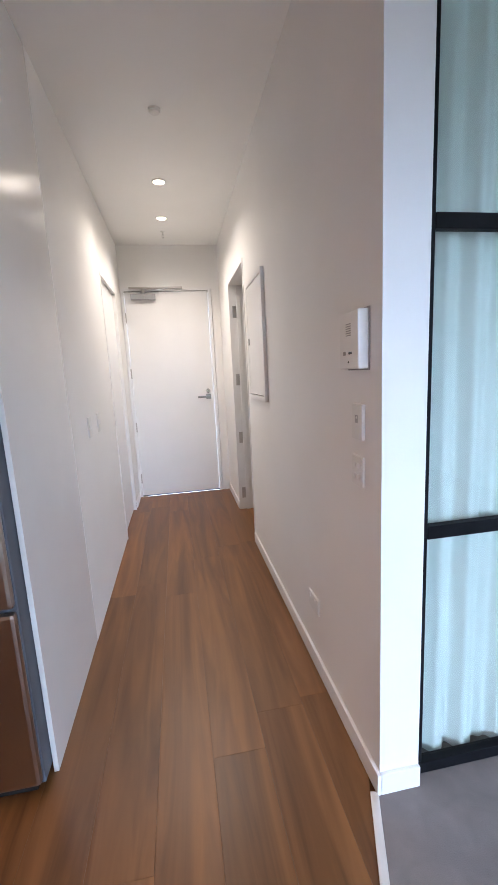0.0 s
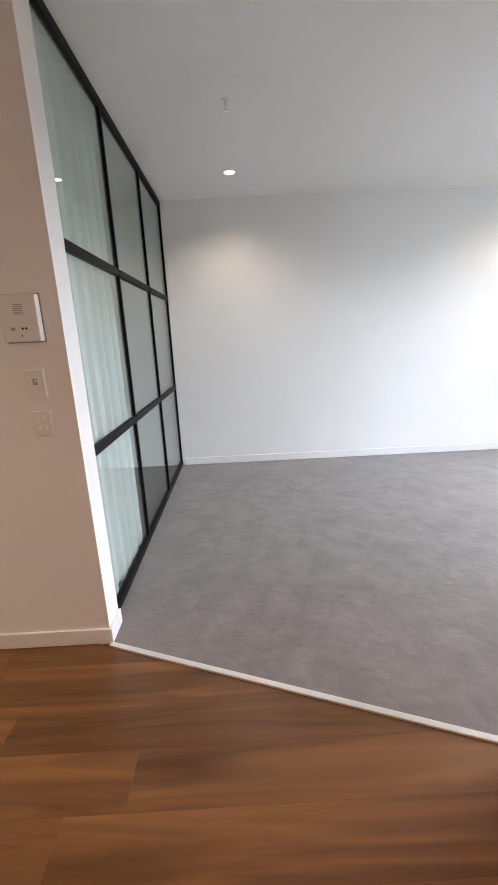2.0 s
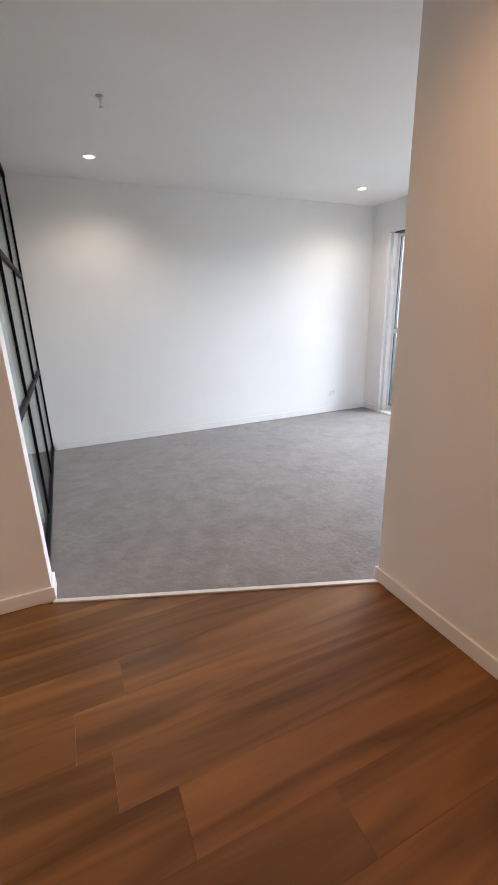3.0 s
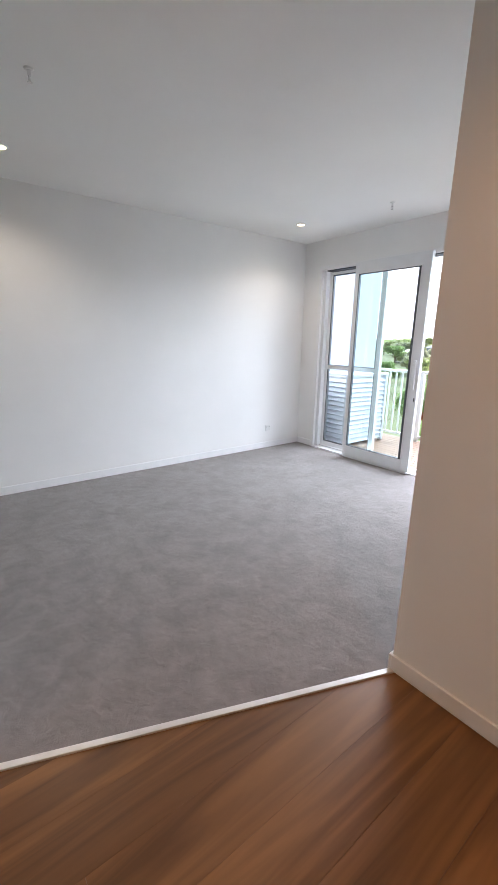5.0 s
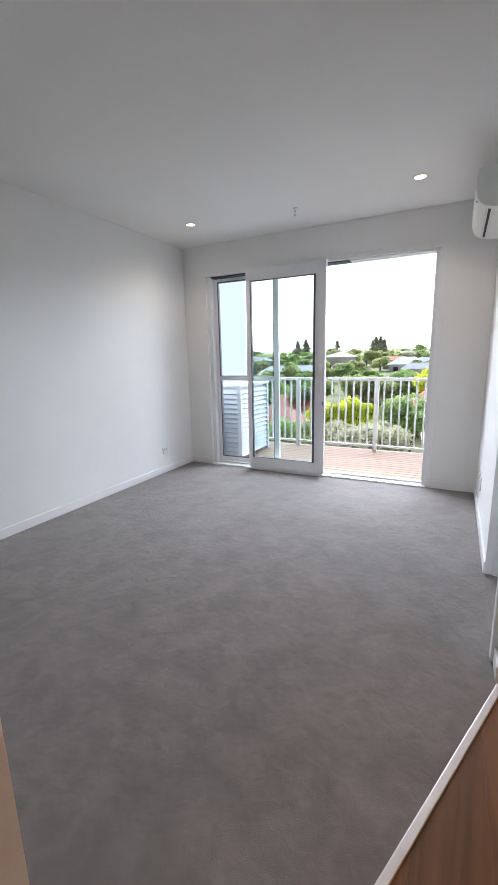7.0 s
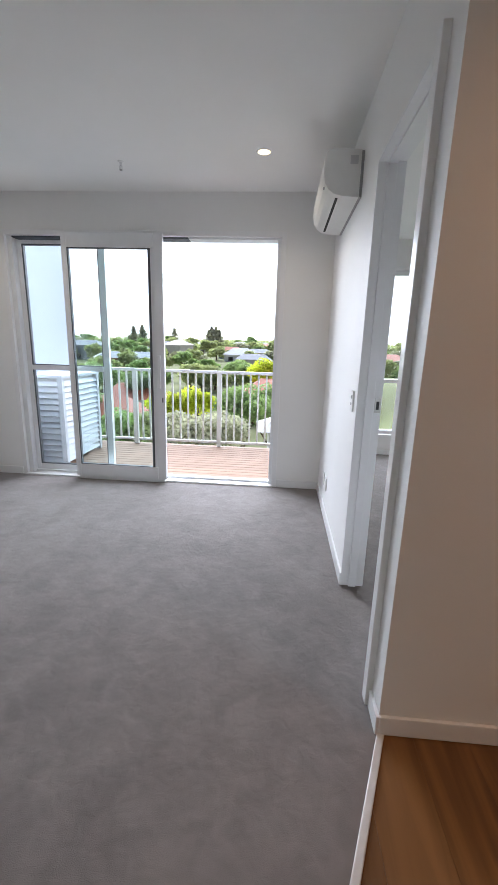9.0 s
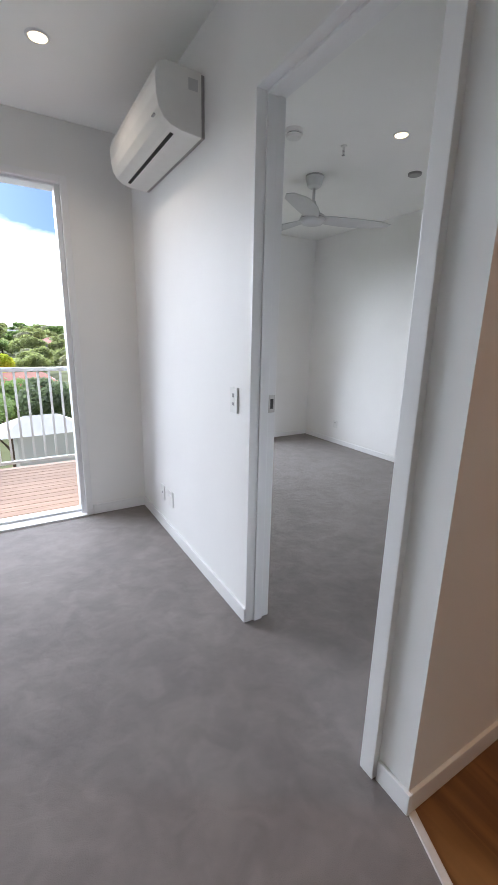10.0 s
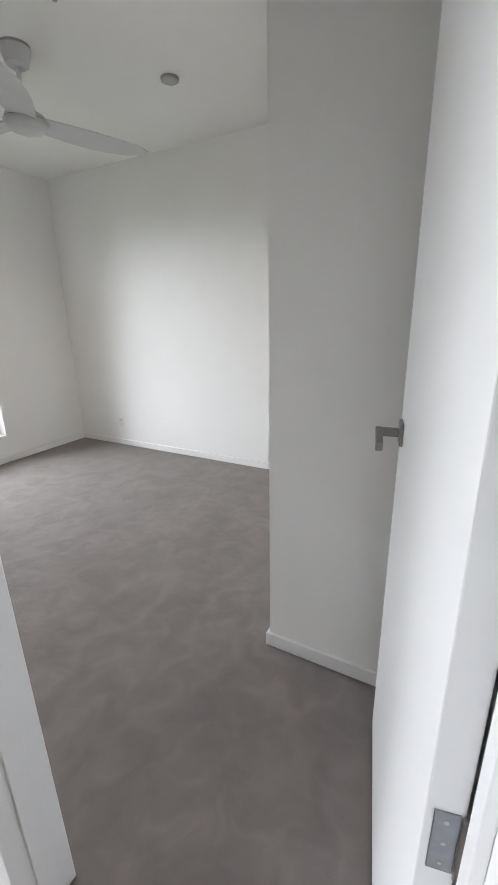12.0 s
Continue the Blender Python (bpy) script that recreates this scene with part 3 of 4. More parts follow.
def bedroom_frame():
    ob = base("door_frame", X_BED, DOOR_S, 0.0)
    tagged(ob, "white painted timber jambs and stops of the bedroom doorway", "door frame", kind="structure")
    W = DOOR_N - DOOR_S
    boxes("jamb", [(-0.114, 0.004, -0.012, 0.0, 0.0, DOOR_H + 0.012)], M_TRIM, 0.002, ob)
    boxes("jamb", [(-0.114, 0.022, W, W + 0.048, 0.0, DOOR_H + 0.012)], M_TRIM, 0.003, ob)
    boxes("head", [(-0.114, 0.004, 0.0, W, DOOR_H, DOOR_H + 0.012)], M_TRIM, 0.002, ob)
    boxes("stop", [(-0.075, -0.035, 0.0, 0.01, 0.0, DOOR_H), (-0.075, -0.035, W - 0.01, W, 0.0, DOOR_H), (-0.075, -0.035, 0.01, W - 0.01, DOOR_H - 0.01, DOOR_H)], M_TRIM, 0.002, ob)
    st = boxes("strike_plate", [(-0.110, -0.080, 0.0, 0.0022, 0.945, 1.015)], M_STEEL, 0.001, ob)
    boxes("strike_hole", [(-0.102, -0.088, 0.0022, 0.0032, 0.96, 1.0)], M_DARK, 0, ob)
    return ob

bedroom_frame()

def bedroom_door():
    """The leaf is modelled shut along -x from its hinge edge and then swung."""
    ob = base("bedroom_door", -0.135, DOOR_N - 0.004, 0.012, LEAF_TURN)
    tagged(ob, "white flush bedroom door standing open with a chrome lever", "door")
    boxes("leaf", [(-0.70, -0.002, -0.037, 0.0, 0.0, 2.0)], M_TRIM, 0.002, ob)
    lever("handle", ob, -0.64, -0.037, 0.955, 1, -1)
    lever("handle", ob, -0.64, 0.0, 0.955, 1, 1)
    for z in (0.155, 0.71, 1.27, 1.83):
        hinge(ob, -0.002, 0.0006, -0.029, -0.004, z, 3)
        bm = bmesh.new()
        for dz in (-0.03, 0.0, 0.03):
            add_tube(bm, [(0.003, 0), (0.002, 0.001)], (0.0006, -0.017, z + dz), Matrix.Rotation(radians(90), 3, "Y"), 10)
        finish(bm, "screw", M_STEEL, parent=ob)
        bm = bmesh.new()
        add_tube(bm, [(0.006, -0.043), (0.006, 0.043)], (0.004, 0.0015, z), None, 12)
        finish(bm, "knuckle", M_STEEL, parent=ob, smooth=False)
    return ob

LEAF_TURN = 12.0
bedroom_door()

def entrance_door():
    ob = base("entrance_door", 0.01, Y_ENTRY, 0.0)
    tagged(ob, "white flush entrance door with overhead closer and lever", "door")
    boxes("frame", [(-0.455, -0.425, -0.012, 0.10, 0, 2.125), (0.405, 0.435, -0.012, 0.10, 0, 2.125), (-0.425, 0.405, -0.012, 0.10, 2.105, 2.135)], M_TRIM, 0.003, ob)
    boxes("leaf", [(-0.421, 0.401, 0.004, 0.048, 0.012, 2.1)], M_TRIM, 0.002, ob)
    boxes("seal", [(-0.424, 0.404, 0.010, 0.044, 0.0, 0.012)], M_DARK, 0, ob)
    boxes("seal", [(-0.425, 0.405, 0.012, 0.04, 2.1, 2.105)], M_DARK, 0, ob)
    boxes("closer", [(-0.36, -0.12, -0.045, 0.004, 2.02, 2.075)], M_PLASTIC2, 0.006, ob)
    boxes("closer_arm", [(-0.37, 0.15, -0.055, -0.03, 2.118, 2.136), (-0.25, -0.22, -0.05, -0.03, 2.075, 2.118)], M_STEEL, 0.003, ob)
    lever("handle", ob, 0.345, 0.004, 1.03, -1, -1)
    bm = bmesh.new()
    add_tube(bm, [(0.024, 0), (0.024, 0.012), (0.016, 0.02)], (0.345, 0.004, 1.09), Matrix.Rotation(radians(90), 3, "X"), 20)
    finish(bm, "deadlock", M_CHROME, parent=ob)
    for z in (0.2, 0.75, 1.3, 1.85):
        boxes("hinge", [(-0.432, -0.418, -0.012, 0.006, z - 0.05, z + 0.05)], M_STEEL, 0.002, ob)
    return ob

entrance_door()

def side_door(name, x, y0, y1, side):
    """Painted frame in a hallway opening, with its leaf. side: +1 for the wall east of the hall."""
    ob = base(name, x, y0, 0.0)
    tagged(ob, "white painted hallway doorway with steel hinges", "door frame", kind="structure")
    W = y1 - y0
    t = sorted((-side * 0.006, side * 0.13))
    boxes("jamb", [(*t, 0.0, 0.02, 0, 2.02), (*t, W - 0.02, W, 0, 2.02), (*t, 0.02, W - 0.02, 2.0, 2.02)], M_TRIM, 0.003, ob)
    t2 = sorted((side * 0.06, side * 0.095))
    boxes("stop", [(*t2, W - 0.03, W - 0.02, 0, 2.0), (*t2, 0.02, 0.03, 0, 2.0)], M_TRIM, 0.002, ob)
    t3 = sorted((side * 0.022, side * 0.055))
    for z in (0.16, 0.68, 1.2, 1.78) if side > 0 else ():
        boxes("hinge", [(*t3, W - 0.024, W - 0.02, z - 0.05, z + 0.05)], M_STEEL, 0.001, ob)
    if side > 0:
        size, state = (x + 0.135, x + 0.86, y1 - 0.03, y1 + 0.008, 0.008, 1.99), "swung back into its room"
    else:
        size, state = (x - 0.059, x - 0.022, y0 + 0.022, y1 - 0.022, 0.008, 1.998), "standing shut in its frame"
    leaf = boxes("side_door", [size], M_TRIM, 0.002)
    tagged(leaf, "white flush hallway door " + state, "door")
    return ob

side_door("door_2", X_HALL_R, HR0, HR1, 1)
side_door("door_3", X_HALL_L, HL0, HL1, -1)

# ---- lamps, sprinklers, alarms ----
def downlight(x, y, z, watts=None, colour=None):
    ob = base("downlight", x, y, z)
    tagged(ob, "small round recessed warm white ceiling downlight, lit", "downlight", group="ceiling downlights")
    bm = bmesh.new()
    add_tube(bm, [(0.034, -0.001), (0.038, -0.006), (0.046, -0.005), (0.049, 0.0)], (0, 0, 0), None, 32, caps=False)
    finish(bm, "bezel", M_TRIM, parent=ob, smooth=True)
    bm = bmesh.new()
    add_tube(bm, [(0.036, -0.004), (0.036, -0.001)], (0, 0, 0), None, 32)
    finish(bm, "lens", M_LENS, parent=ob)
    ld = bpy.data.lights.new("downlight_beam", "SPOT")
    ld.energy, ld.color, ld.spot_size, ld.spot_blend, ld.shadow_soft_size = watts or LAMP_WATTS, colour or LAMP_COLOUR, radians(145), 1.0, 0.04
    beam = new("beam", ld)
    beam.parent = ob
    beam.matrix_basis = pose(0, 0, -0.035)

for x, y in ((2.44, 0.44), (2.45, -2.13), (0.53, -2.10)):
    downlight(x, y, CEIL)
for x, y in ((-1.36, -1.84), (-1.33, -3.44)):
    downlight(x, y, CEIL)
for x, y in ((0.016, 3.10), (0.013, 3.74)):
    downlight(x, y, CEIL_HALL, 11, HALL_COLOUR)
for x, y in ((-0.75, 0.1), (-1.75, 0.9)):
    downlight(x, y, CEIL, 8.5, KITCHEN_COLOUR)

def sprinkler(x, y, z):
    ob = base("sprinkler", x, y, z)
    tagged(ob, "small pendent fire sprinkler head with white escutcheon", "sprinkler", group="ceiling sprinklers")
    bm = bmesh.new()
    add_tube(bm, [(0.011, -0.006), (0.018, -0.004), (0.021, 0.0)], seg=24)
    finish(bm, "escutcheon", M_PLASTIC, parent=ob, smooth=True)
    bm = bmesh.new()
    add_tube(bm, [(0.007, -0.028), (0.008, -0.006)], seg=12)
    add_box(bm, -0.010, -0.007, -0.002, 0.002, -0.05, -0.026)
    add_box(bm, 0.007, 0.010, -0.002, 0.002, -0.05, -0.026)
    add_tube(bm, [(0.0025, -0.05), (0.0025, -0.028)], seg=8)
    finish(bm, "body", M_CHROME, parent=ob)
    bm = bmesh.new()
    add_tube(bm, [(0.010, -0.053), (0.011, -0.05)], seg=20)
    finish(bm, "deflector", M_CHROME, parent=ob)

sprinkler(1.50, 0.44, CEIL)
sprinkler(1.49, -2.23, CEIL)
sprinkler(-1.18, -2.13, CEIL)
sprinkler(0.012, 4.06, CEIL_HALL)

def alarm(x, y, z, r, h, label):
    ob = base("smoke_alarm", x, y, z)
    tagged(ob, label, "smoke alarm")
    bm = bmesh.new()
    add_tube(bm, [(r * 0.55, -h), (r * 0.8, -h * 0.93), (r * 0.9, -h * 0.6)], seg=32)
    finish(bm, "cap", M_PLASTIC, parent=ob, smooth=False)
    bm = bmesh.new()
    add_tube(bm, [(r * 0.82, -h * 0.6), (r * 0.82, -h * 0.5)], seg=32)
    finish(bm, "vent", M_DARK, parent=ob)
    bm = bmesh.new()
    add_tube(bm, [(r, -h * 0.5), (r, 0)], seg=32)
    finish(bm, "plate", M_PLASTIC, parent=ob)

alarm(-0.80, -2.14, CEIL, 0.052, 0.045, "white round smoke alarm on the bedroom ceiling")
alarm(0.025, 2.345, CEIL_HALL, 0.03, 0.018, "white round smoke alarm on the hallway ceiling")

def vent(x, y, z):
    ob = base("ceiling_speaker", x, y, z)
    tagged(ob, "flat grey round alarm disc on the bedroom ceiling", "ceiling sounder")
    bm = bmesh.new()
    add_tube(bm, [(0.040, -0.016), (0.046, -0.013), (0.048, 0.0)], seg=32)
    finish(bm, "disc", M_PLASTIC2, parent=ob)

vent(-1.90, -2.165, CEIL)

# ---- ceiling fan ----
def ceiling_fan(x, y, turn):
    ob = base("ceiling_fan", x, y, CEIL, turn)
    tagged(ob, "white three-bladed ceiling fan on a short rod, greyed for underside shade", "ceiling fan")
    bm = bmesh.new()
    add_tube(bm, [(0.030, -0.085), (0.050, -0.072), (0.068, -0.012)], seg=32)
    finish(bm, "canopy", M_FAN, parent=ob, smooth=False)
    bm = bmesh.new()
    add_tube(bm, [(0.066, -0.012), (0.066, 0.0)], seg=32)
    finish(bm, "ceiling_ring", M_PLASTIC2, parent=ob)
    bm = bmesh.new()
    add_tube(bm, [(0.011, -0.2), (0.011, -0.08)], seg=16)
    finish(bm, "rod", M_FAN, parent=ob)
    bm = bmesh.new()
    add_tube(bm, [(0.095, -0.285), (0.088, -0.268), (0.055, -0.25), (0.040, -0.215), (0.024, -0.19), (0.018, -0.17)], seg=32)
    finish(bm, "motor", M_FAN, parent=ob, smooth=True)
    bm = bmesh.new()
    add_tube(bm, [(0.093, -0.292), (0.093, -0.285)], seg=32)
    finish(bm, "seam", M_PLASTIC2, parent=ob)
    bm = bmesh.new()
    add_tube(bm, [(0.03, -0.335), (0.075, -0.325), (0.1, -0.292)], seg=32)
    finish(bm, "hub_cap", M_FAN, parent=ob, smooth=True)
    for k in range(3):
        bm = bmesh.new()
        n = 18
        rows = []
        for i in range(n + 1):
            u = i / n
            r = 0.06 + 0.56 * u
            wide = 0.058 + 0.028 * math.sin(min(u * 1.3, 1) * math.pi * 0.75) - 0.052 * max(0, u - 0.82) / 0.18
            tilt = radians(-9 + 7 * u)
            sweep = 0.02 * math.sin(u * math.pi) - 0.02 * u
            row = []
            for sgn, dz in ((-1, 0.003), (1, 0.003), (1, -0.003), (-1, -0.003)):
                w = sgn * wide
                row.append(bm.verts.new((r, sweep + w * math.cos(tilt), -0.288 + w * math.sin(tilt) + dz - 0.012 * u)))
            rows.append(row)
        for p, q in zip(rows, rows[1:]):
            for i in range(4):
                bm.faces.new((p[i], p[(i + 1) % 4], q[(i + 1) % 4], q[i]))
        bm.faces.new(rows[0])
        bm.faces.new(rows[-1][::-1])
        bl = finish(bm, "blade", M_FAN, parent=ob, smooth=False)
        bl.matrix_basis = pose(0, 0, 0, 0, 0, 120 * k)
    return ob

ceiling_fan(-1.335, -2.60, 160)

# ---- heat pump ----
def heat_pump():
    ob = base("heat_pump", X_BED, -2.0, 1.84)
    tagged(ob, "white wall-mounted heat pump indoor unit, switched off", "heat pump")
    prof = [(0.014, 0.400), (0.165, 0.402), (0.190, 0.390), (0.203, 0.350), (0.203, 0.290), (0.194, 0.245), (0.174, 0.213), (0.145, 0.193), (0.10, 0.182), (0.014, 0.176)]
    y0, y1 = -0.42, 0.34
    bm = bmesh.new()
    lo = [bm.verts.new((x, y0, z)) for x, z in prof]
    hi = [bm.verts.new((x, y1, z)) for x, z in prof]
    bm.faces.new(lo)
    bm.faces.new(hi[::-1])
    for i in range(len(prof)):
        j = (i + 1) % len(prof)
        bm.faces.new((lo[i], lo[j], hi[j], hi[i]))
    finish(bm, "casing", M_PLASTIC, 0.004, parent=ob)
    boxes("back_plate", [(0.0, 0.014, y0 + 0.004, y1 - 0.004, 0.178, 0.395)], M_PLASTIC2, 0, ob)
    # louvre slot along the lower front
    bm = bmesh.new()
    add_box(bm, -0.007, 0.007, y0 + 0.06, y1 - 0.05, -0.002, 0.0015)
    o = finish(bm, "louvre_slot", M_DARK, parent=ob)
    o.matrix_basis = pose(0.124, 0, 0.1872, 0, -13.7, 0)
    boxes("display", [(0.186, 0.1975, y1 - 0.08, y1 - 0.05, 0.236, 0.240)], M_PLASTIC2, 0, ob)
    boxes("label", [(0.03, 0.07, y1, y1 + 0.001, 0.33, 0.37)], M_FAN, 0, ob)
    return ob

heat_pump()

# ---- switches and sockets ----
def plate(name, x, y, z, nx, w, h, label, category, parts=(), d=0.009, ny=0):
    """A small wall plate on a wall that faces nx; parts: (name, u, v, width, height, material, proud)."""
    ob = base(name, x, y, z, 0 if nx > 0 else 180)
    tagged(ob, label, category)
    boxes("plate", [(0, d, -w / 2, w / 2, -h / 2, h / 2)], M_PLASTIC, 0.0025, ob)
    for nm, u, v, pw, ph, mat, out in parts:
        boxes(nm, [(d, d + out, u - pw / 2, u + pw / 2, v - ph / 2, v + ph / 2)], mat, 0.0006, ob)
    return ob

def intercom():
    ob = base("intercom", X_HALL_R, 1.168, 1.328, 180)
    tagged(ob, "white square intercom handset panel with small buttons", "intercom")
    boxes("body", [(0, 0.032, -0.062, 0.062, -0.077, 0.077)], M_PLASTIC, 0.004, ob)
    boxes("back_plate", [(-0.0, 0.004, -0.066, 0.066, -0.081, 0.081)], M_PLASTIC2, 0.001, ob)
    for k in range(6):
        boxes("grille_slot", [(0.032, 0.0326, -0.016, 0.016, 0.012 + k * 0.006, 0.0145 + k * 0.006)], M_PLASTIC2, 0, ob)
    for u in (-0.012, 0.0):
        bm = bmesh.new()
        add_tube(bm, [(0.004, 0), (0.0035, 0.0012)], (0.032, -u + 0.006, -0.034), Matrix.Rotation(radians(90), 3, "Y"), 12)
        finish(bm, "button", M_DARK, parent=ob)
    boxes("button", [(0.032, 0.0335, -0.034, -0.018, -0.039, -0.029)], M_PLASTIC2, 0.0005, ob)
    bm = bmesh.new()
    add_tube(bm, [(0.003, 0), (0.0025, 0.001)], (0.032, 0.0, -0.058), Matrix.Rotation(radians(90), 3, "Y"), 12)
    finish(bm, "button", M_DARK, parent=ob)
    return ob

intercom()
plate("thermostat", X_HALL_R, 1.163, 1.104, -1, 0.066, 0.1, "small white wall plate with a printed symbol", "wall plate", [("symbol", 0, 0.008, 0.018, 0.022, M_PLASTIC2, 0.0006), ("symbol", 0.002, 0.012, 0.008, 0.006, M_PLASTIC, 0.0012)], d=0.012)
plate("light_switch", X_HALL_R, 1.166, 0.961, -1, 0.07, 0.088, "white plastic four-gang light switch", "light switch", [("rocker", u, v, 0.012, 0.014, M_TRIM, 0.003) for u in (-0.012, 0.012) for v in (-0.016, 0.016)])
plate("power_socket", X_HALL_R, 1.60, 0.29, -1, 0.115, 0.07, "white plastic double power socket", "power socket", [("rocker", u, 0.02, 0.012, 0.012, M_TRIM, 0.003) for u in (-0.03, 0.03)])
plate("light_switch", X_BED, -1.378, 0.983, 1, 0.06, 0.105, "white plastic light switch beside the bedroom door", "light switch", [("rocker", 0, 0.02, 0.012, 0.016, M_PLASTIC2, 0.003), ("rocker", 0, -0.015, 0.016, 0.012, M_PLASTIC2, 0.003)])
plate("power_socket", X_BED, -2.185, 0.255, 1, 0.07, 0.1, "white plastic power socket low on the wall", "power socket", [("rocker", u, 0.02, 0.01, 0.012, M_TRIM, 0.003) for u in (-0.015, 0.015)])
plate("data_socket", X_BED, -2.335, 0.25, 1, 0.06, 0.095, "white plastic aerial and data socket", "data socket", [("port", 0, 0, 0.018, 0.014, M_PLASTIC2, 0.001)])
plate("power_socket", X_EAST, -2.25, 0.245, -1, 0.075, 0.07, "white plastic power socket low on the wall", "power socket", [("rocker", u, 0.012, 0.01, 0.012, M_PLASTIC2, 0.003) for u in (-0.018, 0.018)])
plate("power_socket", BED_W, -3.58, 0.235, 1, 0.07, 0.09, "white plastic power socket on the bedroom wall", "power socket", [("rocker", 0, 0.02, 0.012, 0.012, M_PLASTIC2, 0.003)])
for y in (2.36, 2.62):
    plate("light_switch", X_HALL_L, y, 1.01, 1, 0.07, 0.11, "white plastic hallway light switch", "light switch", [("rocker", 0, 0, 0.014, 0.018, M_TRIM, 0.003)])

def meter_box():
    ob = base("switchboard", X_HALL_R, 2.56, 1.45, 180)
    tagged(ob, "white recessed switchboard panel with a raised rim", "switchboard")
    boxes("rim", [(0, 0.02, -0.24, -0.215, -0.36, 0.36), (0, 0.02, 0.215, 0.24, -0.36, 0.36), (0, 0.02, -0.215, 0.215, 0.335, 0.36), (0, 0.02, -0.215, 0.215, -0.36, -0.335)], M_TRIM, 0.003, ob)
    boxes("gap", [(0, 0.003, -0.215, 0.215, -0.335, 0.335)], M_DARK, 0, ob)
    boxes("cover", [(0.003, 0.018, -0.21, 0.21, -0.33, 0.33)], M_TRIM, 0.003, ob)
    boxes("latch", [(0.018, 0.022, -0.2, -0.17, -0.02, 0.02)], M_PLASTIC2, 0.001, ob)

meter_box()

# ---- kitchen ----
structure(boxes("trim_fridge_panel", [(X_HALL_L - 0.016, X_HALL_L, 1.325, 1.998, 0.0, CEIL_HALL - 0.002)], M_CAB, 0.0015), "tall white end panel beside the fridge", "end panel")

def fridge():
    ob = base("fridge", -0.469, 1.235, 0.0)
    tagged(ob, "stainless steel fridge freezer with a bottom drawer", "fridge")
    w, dpt = 0.70, 0.68
    boxes("cabinet", [(-w, 0.0, 0.03, dpt, 0.03, 1.72)], M_FRSIDE, 0.006, ob)
    boxes("door", [(-w, -0.002, 0.0, 0.027, 0.635, 1.715)], M_FRIDGE, 0.012, ob)
    boxes("drawer", [(-w, -0.002, 0.0, 0.027, 0.05, 0.62)], M_FRIDGE, 0.012, ob)
    boxes("plinth", [(-w + 0.03, -0.03, 0.04, dpt - 0.05, 0.0, 0.03)], M_DARK, 0, ob)
    return ob

fridge()

def base_cabinet(y0, y1, drawers):
    ob = base("base_cabinet", -2.02, y0, 0.0)
    tagged(ob, "white handleless kitchen base cabinet with drawers", "kitchen cabinet", group="kitchen base cabinets")
    W = y1 - y0
    boxes("carcass", [(-0.595, -0.02, 0.0, W, 0.1, 0.76)], M_CAB, 0, ob)
    boxes("kickboard", [(-0.56, -0.045, 0.0, W, 0.0, 0.1)], M_CAB, 0, ob)
    z = 0.1
    for h in drawers:
        boxes("drawer_front", [(-0.018, 0.0, 0.002, W - 0.002, z + 0.002, z + h - 0.003)], M_CAB, 0.0015, ob)
        z += h

base_cabinet(-0.389, 0.225, (0.36, 0.15, 0.148))
base_cabinet(0.228, 0.828, (0.36, 0.15, 0.148))
base_cabinet(0.831, 1.29, (0.658,))
bt = boxes("benchtop", [(-2.615, -2.0, -0.389, 1.29, 0.76, 0.795)], M_BENCH, 0.003)
tagged(bt, "pale stone kitchen benchtop on the base cabinets", "benchtop")
sp = boxes("splashback", [(-2.618, -2.606, -0.389, 1.29, 0.796, 1.178)], M_SPLASH, 0.001)
tagged(sp, "grey glass splashback above the benchtop", "splashback")

def wall_cabinet(y0, y1):
    ob = base("wall_cabinet", -2.27, y0, 1.19)
    tagged(ob, "white handleless kitchen wall cabinet", "kitchen cabinet", group="kitchen wall cabinets")
    W = y1 - y0
    boxes("carcass", [(-0.345, -0.02, 0.0, W, 0.0, 1.2)], M_CAB, 0, ob)
    boxes("door", [(-0.018, 0.0, 0.002, W - 0.002, -0.01, 1.2)], M_CAB, 0.0015, ob)

for y in (-0.389, 0.18, 0.735):
    wall_cabinet(y, y + (0.567 if y < 0 else 0.553))

# ---- balcony ----
DECK = -0.035
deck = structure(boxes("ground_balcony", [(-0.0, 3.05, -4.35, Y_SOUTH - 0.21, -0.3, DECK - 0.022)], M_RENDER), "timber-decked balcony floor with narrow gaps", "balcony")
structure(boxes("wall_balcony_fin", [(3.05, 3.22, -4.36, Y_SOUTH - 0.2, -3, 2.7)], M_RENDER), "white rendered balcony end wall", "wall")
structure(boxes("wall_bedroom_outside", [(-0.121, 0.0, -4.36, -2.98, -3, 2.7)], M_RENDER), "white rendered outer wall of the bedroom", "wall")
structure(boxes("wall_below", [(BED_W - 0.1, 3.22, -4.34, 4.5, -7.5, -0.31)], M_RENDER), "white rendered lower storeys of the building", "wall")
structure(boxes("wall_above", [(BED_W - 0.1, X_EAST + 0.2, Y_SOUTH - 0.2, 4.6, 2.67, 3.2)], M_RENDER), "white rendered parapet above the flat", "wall")

